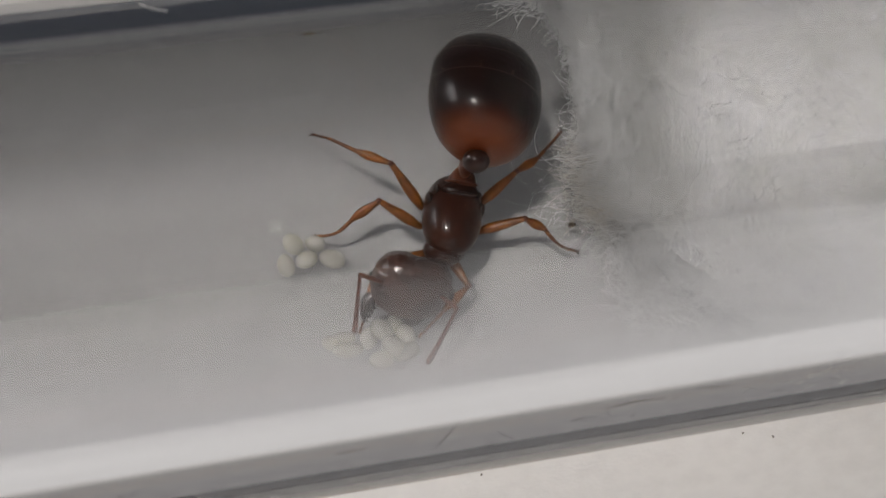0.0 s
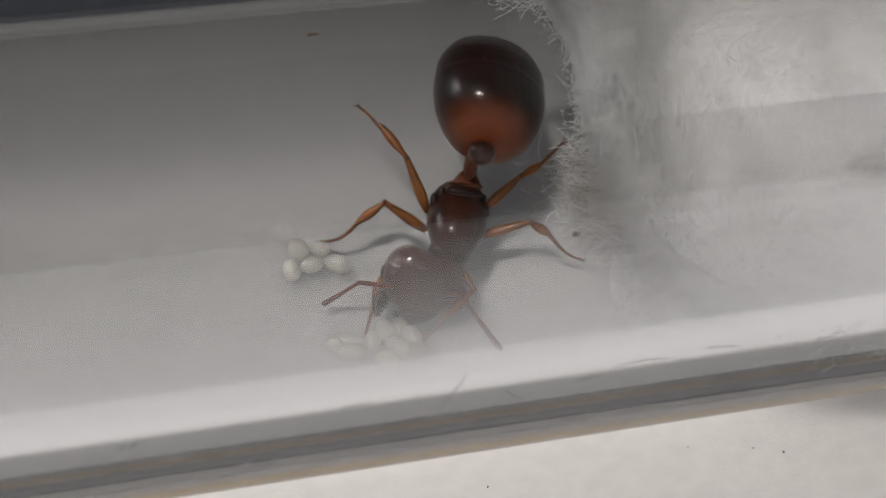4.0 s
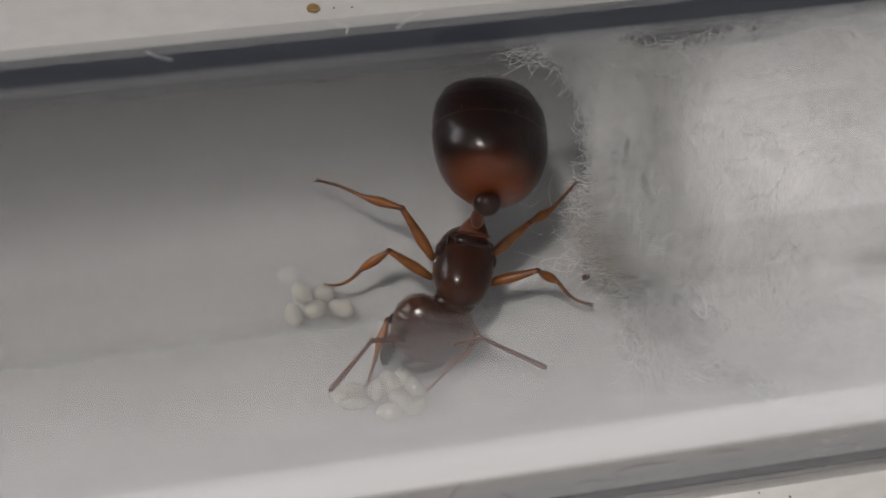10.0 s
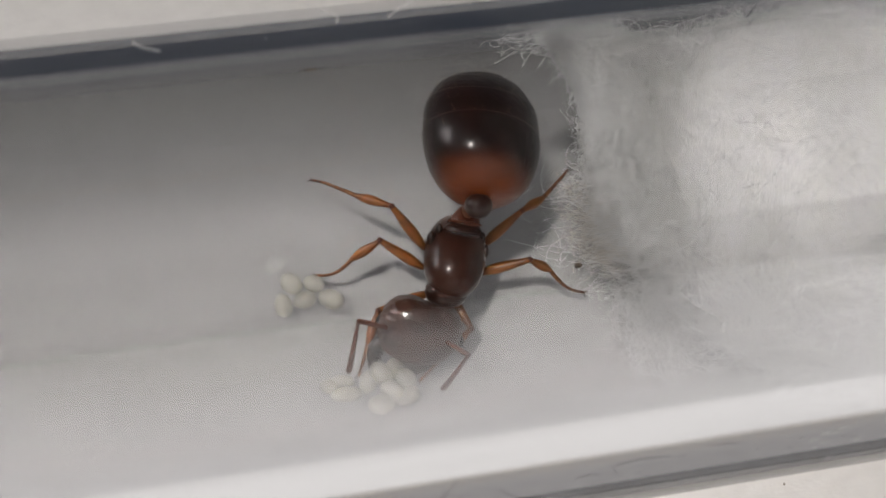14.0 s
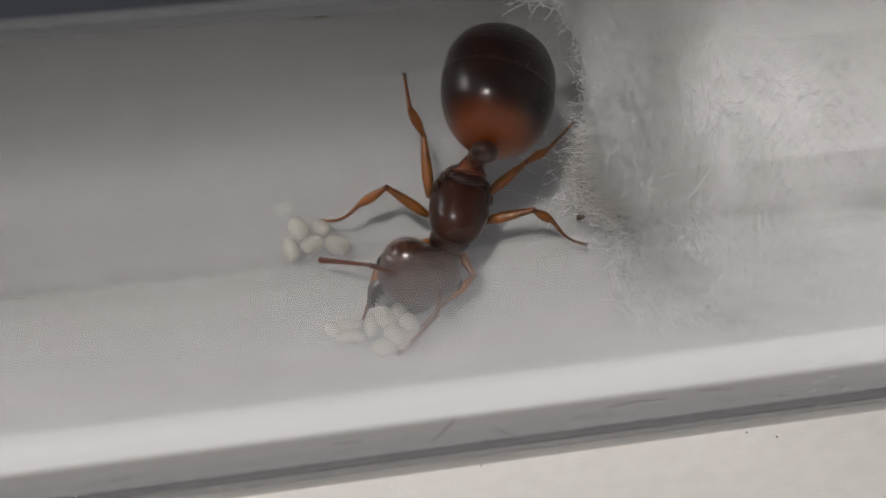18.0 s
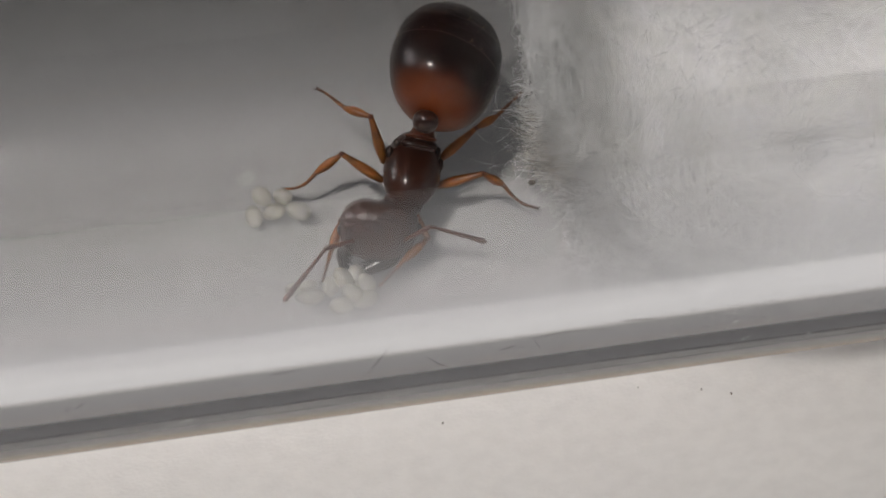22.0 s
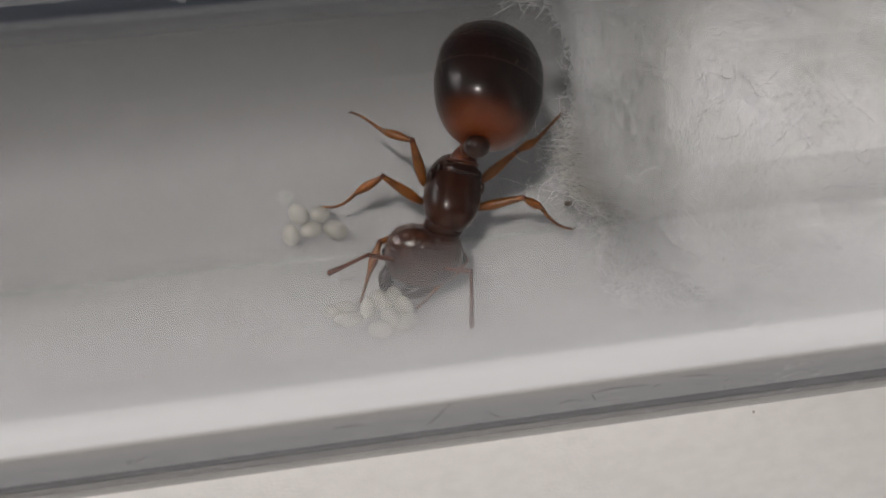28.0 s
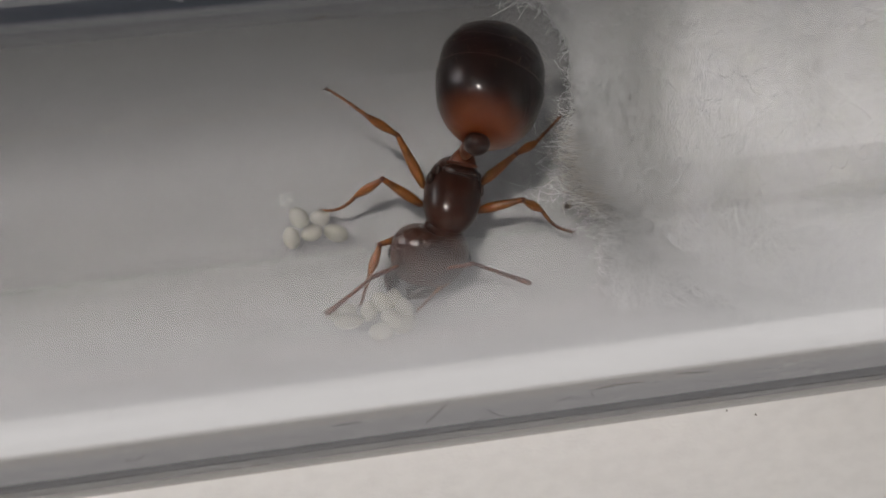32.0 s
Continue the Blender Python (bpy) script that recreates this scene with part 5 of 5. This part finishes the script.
    walk(hind_tibia, [
        (0, bent(HIP, (-1.60, 2.38, 3.53), (-1.60, 2.38, 3.53), (-2.61, 3.08, 2.67))),
        (1, bent(HIP, (-1.42, 2.18, 3.90), (-1.42, 2.18, 3.90), (-2.67, 2.76, 3.29))),
        (1.5, bent(HIP, (-1.55, 2.17, 3.84), (-1.55, 2.17, 3.84), (-2.61, 2.86, 3.03))),
        (2, bent(HIP, (-0.91, 2.85, 2.95), (-0.91, 2.85, 2.95), (-1.38, 4.09, 2.25))),
        (3, bent(HIP, (-1.34, 2.26, 3.87), (-1.34, 2.26, 3.87), (-2.14, 3.41, 3.33))),
        (5.5, bent(HIP, (-0.84, 2.90, 2.69), (-0.84, 2.90, 2.69), (-1.34, 4.01, 3.57))),
        (6, bent(HIP, (-0.89, 2.90, 2.66), (-0.89, 2.90, 2.66), (-1.65, 3.86, 3.53))),
        (6.5, bent(HIP, (-1.00, 2.88, 2.66), (-1.00, 2.88, 2.66), (-1.81, 3.65, 3.66))),
        (7, bent(HIP, (-1.20, 2.34, 3.84), (-1.20, 2.34, 3.84), (-2.09, 3.31, 3.12))),
        (8, bent(HIP, (-1.60, 2.54, 3.21), (-1.60, 2.54, 3.21), (-2.34, 3.48, 2.31))),
        (9, bent(HIP, (-1.66, 2.48, 3.27), (-1.66, 2.48, 3.27), (-2.59, 3.23, 2.36))),
        (10, bent(HIP, (-1.52, 2.59, 3.20), (-1.52, 2.59, 3.20), (-2.68, 3.22, 2.50))),
        (11, bent(HIP, (-1.57, 2.45, 3.44), (-1.57, 2.45, 3.44), (-2.66, 2.99, 2.56))),
        (12, bent(HIP, (-1.55, 2.38, 3.57), (-1.55, 2.38, 3.57), (-2.62, 2.99, 2.71))),
        (13, bent(HIP, (-1.63, 2.23, 3.71), (-1.63, 2.23, 3.71), (-2.68, 2.80, 2.80))),
        (14, bent(HIP, (-1.66, 2.25, 3.66), (-1.66, 2.25, 3.66), (-2.69, 2.85, 2.75))),
        (14.5, bent(HIP, (-1.58, 2.38, 3.54), (-1.58, 2.38, 3.54), (-2.72, 2.85, 2.69))),
        (16.5, bent(HIP, (-1.49, 2.15, 3.89), (-1.49, 2.15, 3.89), (-2.59, 2.54, 2.95))),
        (17, bent(HIP, (-0.89, 2.90, 2.63), (-0.89, 2.90, 2.63), (-1.39, 3.89, 3.64))),
        (17.5, bent(HIP, (-0.53, 2.91, 2.72), (-0.53, 2.91, 2.72), (-0.99, 3.63, 3.95))),
        (18, bent(HIP, (-0.61, 2.91, 2.72), (-0.61, 2.91, 2.72), (-1.13, 3.83, 3.79))),
        (18.5, bent(HIP, (-0.97, 2.61, 3.56), (-0.97, 2.61, 3.56), (-1.17, 3.63, 2.47))),
        (19, bent(HIP, (-1.00, 2.23, 4.03), (-1.00, 2.23, 4.03), (-1.34, 3.32, 3.06))),
        (19.5, bent(HIP, (-1.33, 1.93, 4.16), (-1.33, 1.93, 4.16), (-1.74, 2.94, 3.14))),
        (20, bent(HIP, (-1.07, 2.05, 4.16), (-1.07, 2.05, 4.16), (-1.48, 2.93, 3.02))),
        (20.5, bent(HIP, (-1.05, 2.67, 3.41), (-1.05, 2.67, 3.41), (-1.45, 3.34, 2.14))),
        (21, bent(HIP, (-1.07, 2.47, 3.74), (-1.07, 2.47, 3.74), (-1.57, 3.16, 2.51))),
        (21.5, bent(HIP, (-1.00, 2.40, 3.85), (-1.00, 2.40, 3.85), (-1.74, 3.13, 2.77))),
        (22, bent(HIP, (-0.99, 2.26, 4.00), (-0.99, 2.26, 4.00), (-1.81, 2.89, 2.92))),
        (23, bent(HIP, (-1.04, 2.13, 4.11), (-1.04, 2.13, 4.11), (-1.76, 2.71, 2.93))),
        (25, bent(HIP, (-1.03, 2.18, 4.07), (-1.03, 2.18, 4.07), (-1.80, 2.78, 2.93))),
        (25.5, bent(HIP, (-0.98, 2.40, 3.85), (-0.98, 2.40, 3.85), (-1.95, 2.93, 2.83))),
        (27.5, bent(HIP, (-1.08, 2.34, 3.89), (-1.08, 2.34, 3.89), (-2.01, 2.97, 2.90))),
        (28, bent(HIP, (-1.06, 2.32, 3.92), (-1.06, 2.32, 3.92), (-1.92, 2.86, 2.82))),
        (29, bent(HIP, (-0.97, 2.32, 3.95), (-0.97, 2.32, 3.95), (-1.88, 2.88, 2.90))),
        (29.5, bent(HIP, (-1.03, 2.37, 3.88), (-1.03, 2.37, 3.88), (-2.09, 3.16, 3.16))),
        (30, bent(HIP, (-0.89, 2.90, 2.61), (-0.89, 2.90, 2.61), (-1.49, 3.80, 3.64))),
        (30.5, bent(HIP, (-1.34, 2.64, 3.27), (-1.34, 2.64, 3.27), (-2.17, 3.59, 2.46))),
        (31, bent(HIP, (-0.92, 2.72, 3.35), (-0.92, 2.72, 3.35), (-1.66, 3.84, 2.68))),
        (31.5, bent(HIP, (-1.30, 2.76, 2.94), (-1.30, 2.76, 2.94), (-2.12, 3.71, 2.13))),
        (32, bent(HIP, (-1.39, 2.73, 2.93), (-1.39, 2.73, 2.93), (-2.47, 3.47, 3.65))),
    ])
    walk(hind_tarsus, [
        (0, bent(HIP, (-1.60, 2.38, 3.53), (-2.61, 3.08, 2.67), (-4.00, 4.23, 1.40))),
        (1, bent(HIP, (-1.42, 2.18, 3.90), (-2.67, 2.76, 3.29), (-4.08, 3.86, 2.01))),
        (1.5, bent(HIP, (-1.55, 2.17, 3.84), (-2.61, 2.86, 3.03), (-3.95, 3.86, 1.61))),
        (2, bent(HIP, (-0.91, 2.85, 2.95), (-1.38, 4.09, 2.25), (-2.24, 5.15, 3.98))),
        (3, bent(HIP, (-1.34, 2.26, 3.87), (-2.14, 3.41, 3.33), (-3.06, 5.00, 2.12))),
        (5.5, bent(HIP, (-0.84, 2.90, 2.69), (-1.34, 4.01, 3.57), (-1.79, 5.81, 2.40))),
        (6, bent(HIP, (-0.89, 2.90, 2.66), (-1.65, 3.86, 3.53), (-2.30, 5.59, 2.33))),
        (6.5, bent(HIP, (-1.00, 2.88, 2.66), (-1.81, 3.65, 3.66), (-2.85, 5.21, 2.50))),
        (7, bent(HIP, (-1.20, 2.34, 3.84), (-2.09, 3.31, 3.12), (-3.42, 4.72, 2.08))),
        (8, bent(HIP, (-1.60, 2.54, 3.21), (-2.34, 3.48, 2.31), (-3.74, 4.87, 3.30))),
        (9, bent(HIP, (-1.66, 2.48, 3.27), (-2.59, 3.23, 2.36), (-4.07, 4.69, 1.64))),
        (10, bent(HIP, (-1.52, 2.59, 3.20), (-2.68, 3.22, 2.50), (-4.18, 4.36, 1.36))),
        (11, bent(HIP, (-1.57, 2.45, 3.44), (-2.66, 2.99, 2.56), (-4.13, 4.07, 1.34))),
        (12, bent(HIP, (-1.55, 2.38, 3.57), (-2.62, 2.99, 2.71), (-4.03, 3.94, 1.32))),
        (13, bent(HIP, (-1.63, 2.23, 3.71), (-2.68, 2.80, 2.80), (-4.04, 3.92, 1.48))),
        (14, bent(HIP, (-1.66, 2.25, 3.66), (-2.69, 2.85, 2.75), (-4.06, 3.88, 1.37))),
        (14.5, bent(HIP, (-1.58, 2.38, 3.54), (-2.72, 2.85, 2.69), (-4.06, 3.84, 1.24))),
        (16.5, bent(HIP, (-1.49, 2.15, 3.89), (-2.59, 2.54, 2.95), (-4.03, 3.60, 1.66))),
        (17, bent(HIP, (-0.89, 2.90, 2.63), (-1.39, 3.89, 3.64), (-0.99, 6.04, 3.37))),
        (17.5, bent(HIP, (-0.53, 2.91, 2.72), (-0.99, 3.63, 3.95), (-0.82, 5.66, 3.11))),
        (18, bent(HIP, (-0.61, 2.91, 2.72), (-1.13, 3.83, 3.79), (-1.01, 5.52, 2.39))),
        (18.5, bent(HIP, (-0.97, 2.61, 3.56), (-1.17, 3.63, 2.47), (-1.58, 4.74, 4.32))),
        (19, bent(HIP, (-1.00, 2.23, 4.03), (-1.34, 3.32, 3.06), (-1.60, 4.93, 1.58))),
        (19.5, bent(HIP, (-1.33, 1.93, 4.16), (-1.74, 2.94, 3.14), (-1.87, 4.49, 1.58))),
        (20, bent(HIP, (-1.07, 2.05, 4.16), (-1.48, 2.93, 3.02), (-2.08, 4.63, 1.76))),
        (20.5, bent(HIP, (-1.05, 2.67, 3.41), (-1.45, 3.34, 2.14), (-2.24, 4.43, 3.88))),
        (21, bent(HIP, (-1.07, 2.47, 3.74), (-1.57, 3.16, 2.51), (-2.22, 4.48, 0.88))),
        (21.5, bent(HIP, (-1.00, 2.40, 3.85), (-1.74, 3.13, 2.77), (-2.43, 4.35, 1.08))),
        (22, bent(HIP, (-0.99, 2.26, 4.00), (-1.81, 2.89, 2.92), (-2.66, 4.17, 1.34))),
        (23, bent(HIP, (-1.04, 2.13, 4.11), (-1.76, 2.71, 2.93), (-2.79, 3.97, 1.45))),
        (25, bent(HIP, (-1.03, 2.18, 4.07), (-1.80, 2.78, 2.93), (-2.88, 3.91, 1.38))),
        (25.5, bent(HIP, (-0.98, 2.40, 3.85), (-1.95, 2.93, 2.83), (-2.79, 3.90, 1.05))),
        (27.5, bent(HIP, (-1.08, 2.34, 3.89), (-2.01, 2.97, 2.90), (-2.83, 4.00, 1.14))),
        (28, bent(HIP, (-1.06, 2.32, 3.92), (-1.92, 2.86, 2.82), (-2.85, 4.00, 1.19))),
        (29, bent(HIP, (-0.97, 2.32, 3.95), (-1.88, 2.88, 2.90), (-2.86, 4.03, 1.30))),
        (29.5, bent(HIP, (-1.03, 2.37, 3.88), (-2.09, 3.16, 3.16), (-3.09, 4.35, 1.60))),
        (30, bent(HIP, (-0.89, 2.90, 2.61), (-1.49, 3.80, 3.64), (-1.74, 5.77, 2.68))),
        (30.5, bent(HIP, (-1.34, 2.64, 3.27), (-2.17, 3.59, 2.46), (-3.83, 4.71, 3.38))),
        (31, bent(HIP, (-0.92, 2.72, 3.35), (-1.66, 3.84, 2.68), (-2.74, 5.25, 3.97))),
        (31.5, bent(HIP, (-1.30, 2.76, 2.94), (-2.12, 3.71, 2.13), (-3.62, 5.03, 3.06))),
        (32, bent(HIP, (-1.39, 2.73, 2.93), (-2.47, 3.47, 3.65), (-3.75, 4.88, 2.55))),
    ])
    walk(gaster, [
        (0, swayed((1.63, 4.24, 5.5))),
        (1, swayed((1.41, 4.04, 5.5))),
        (2, swayed((1.49, 3.94, 5.5))),
        (6, swayed((1.64, 4.49, 5.5))),
        (9, swayed((1.25, 4.48, 5.5))),
        (10, swayed((1.39, 4.62, 5.5))),
        (11, swayed((1.50, 4.68, 5.5))),
        (13, swayed((1.34, 4.21, 5.5))),
        (17, swayed((1.30, 4.28, 5.5))),
        (18, swayed((1.71, 4.18, 5.5))),
        (19, swayed((1.68, 3.55, 5.5))),
        (20, swayed((1.80, 3.83, 5.5))),
        (23, swayed((1.81, 3.79, 5.5))),
        (24, swayed((1.83, 3.80, 5.5))),
        (25, swayed((1.83, 3.81, 5.5))),
        (28, swayed((1.64, 4.16, 5.5))),
        (30, swayed((1.65, 4.16, 5.5))),
        (31, swayed((1.73, 4.23, 5.5))),
        (32, swayed((1.76, 4.25, 5.5))),
    ])
    places = [
        (0, (-1.41, -1.97, 2.55), -0.42),
        (2, (-1.22, -1.76, 2.55), -0.42),
        (3.5, (-1.14, -1.72, 2.55), -0.42),
        (6, (-1.17, -1.76, 2.55), -0.42),
        (8, (-1.25, -1.69, 2.55), -0.42),
        (9, (-1.16, -1.66, 2.55), -0.42),
        (10, (-0.97, -1.72, 2.55), -0.42),
        (11, (-1.06, -1.81, 2.55), -0.42),
        (12, (-1.28, -1.95, 2.55), -0.42),
        (13, (-1.29, -2.05, 2.55), -0.42),
        (14, (-1.17, -2.10, 2.55), -0.42),
        (17, (-1.18, -2.14, 2.55), -0.42),
        (18, (-1.28, -1.93, 2.55), -0.42),
        (19, (-1.28, -1.65, 2.55), -0.42),
        (20, (-1.27, -1.72, 2.55), -0.42),
        (21, (-1.25, -1.83, 2.55), -0.42),
        (22, (-1.11, -1.72, 2.55), -0.12),
        (23, (-0.92, -1.66, 2.55), -0.12),
        (24, (-0.78, -1.69, 2.55), -0.12),
        (25, (-0.79, -1.78, 2.55), -0.12),
        (28, (-0.92, -1.89, 2.55), -0.2),
        (29, (-0.97, -1.91, 2.55), -0.2),
        (30, (-0.90, -1.85, 2.55), -0.2),
        (32, (-0.72, -1.81, 2.55), -0.2),
    ]
    walk(head, [(t, head_pose(at, dx)) for t, at, dx in places])
    for jaw in jaws:
        walk(jaw, [(t, head_pose(at, dx) @ head_pose(H_AT, H_DIR[0]).inverted()) for t, at, dx in places])


motions()
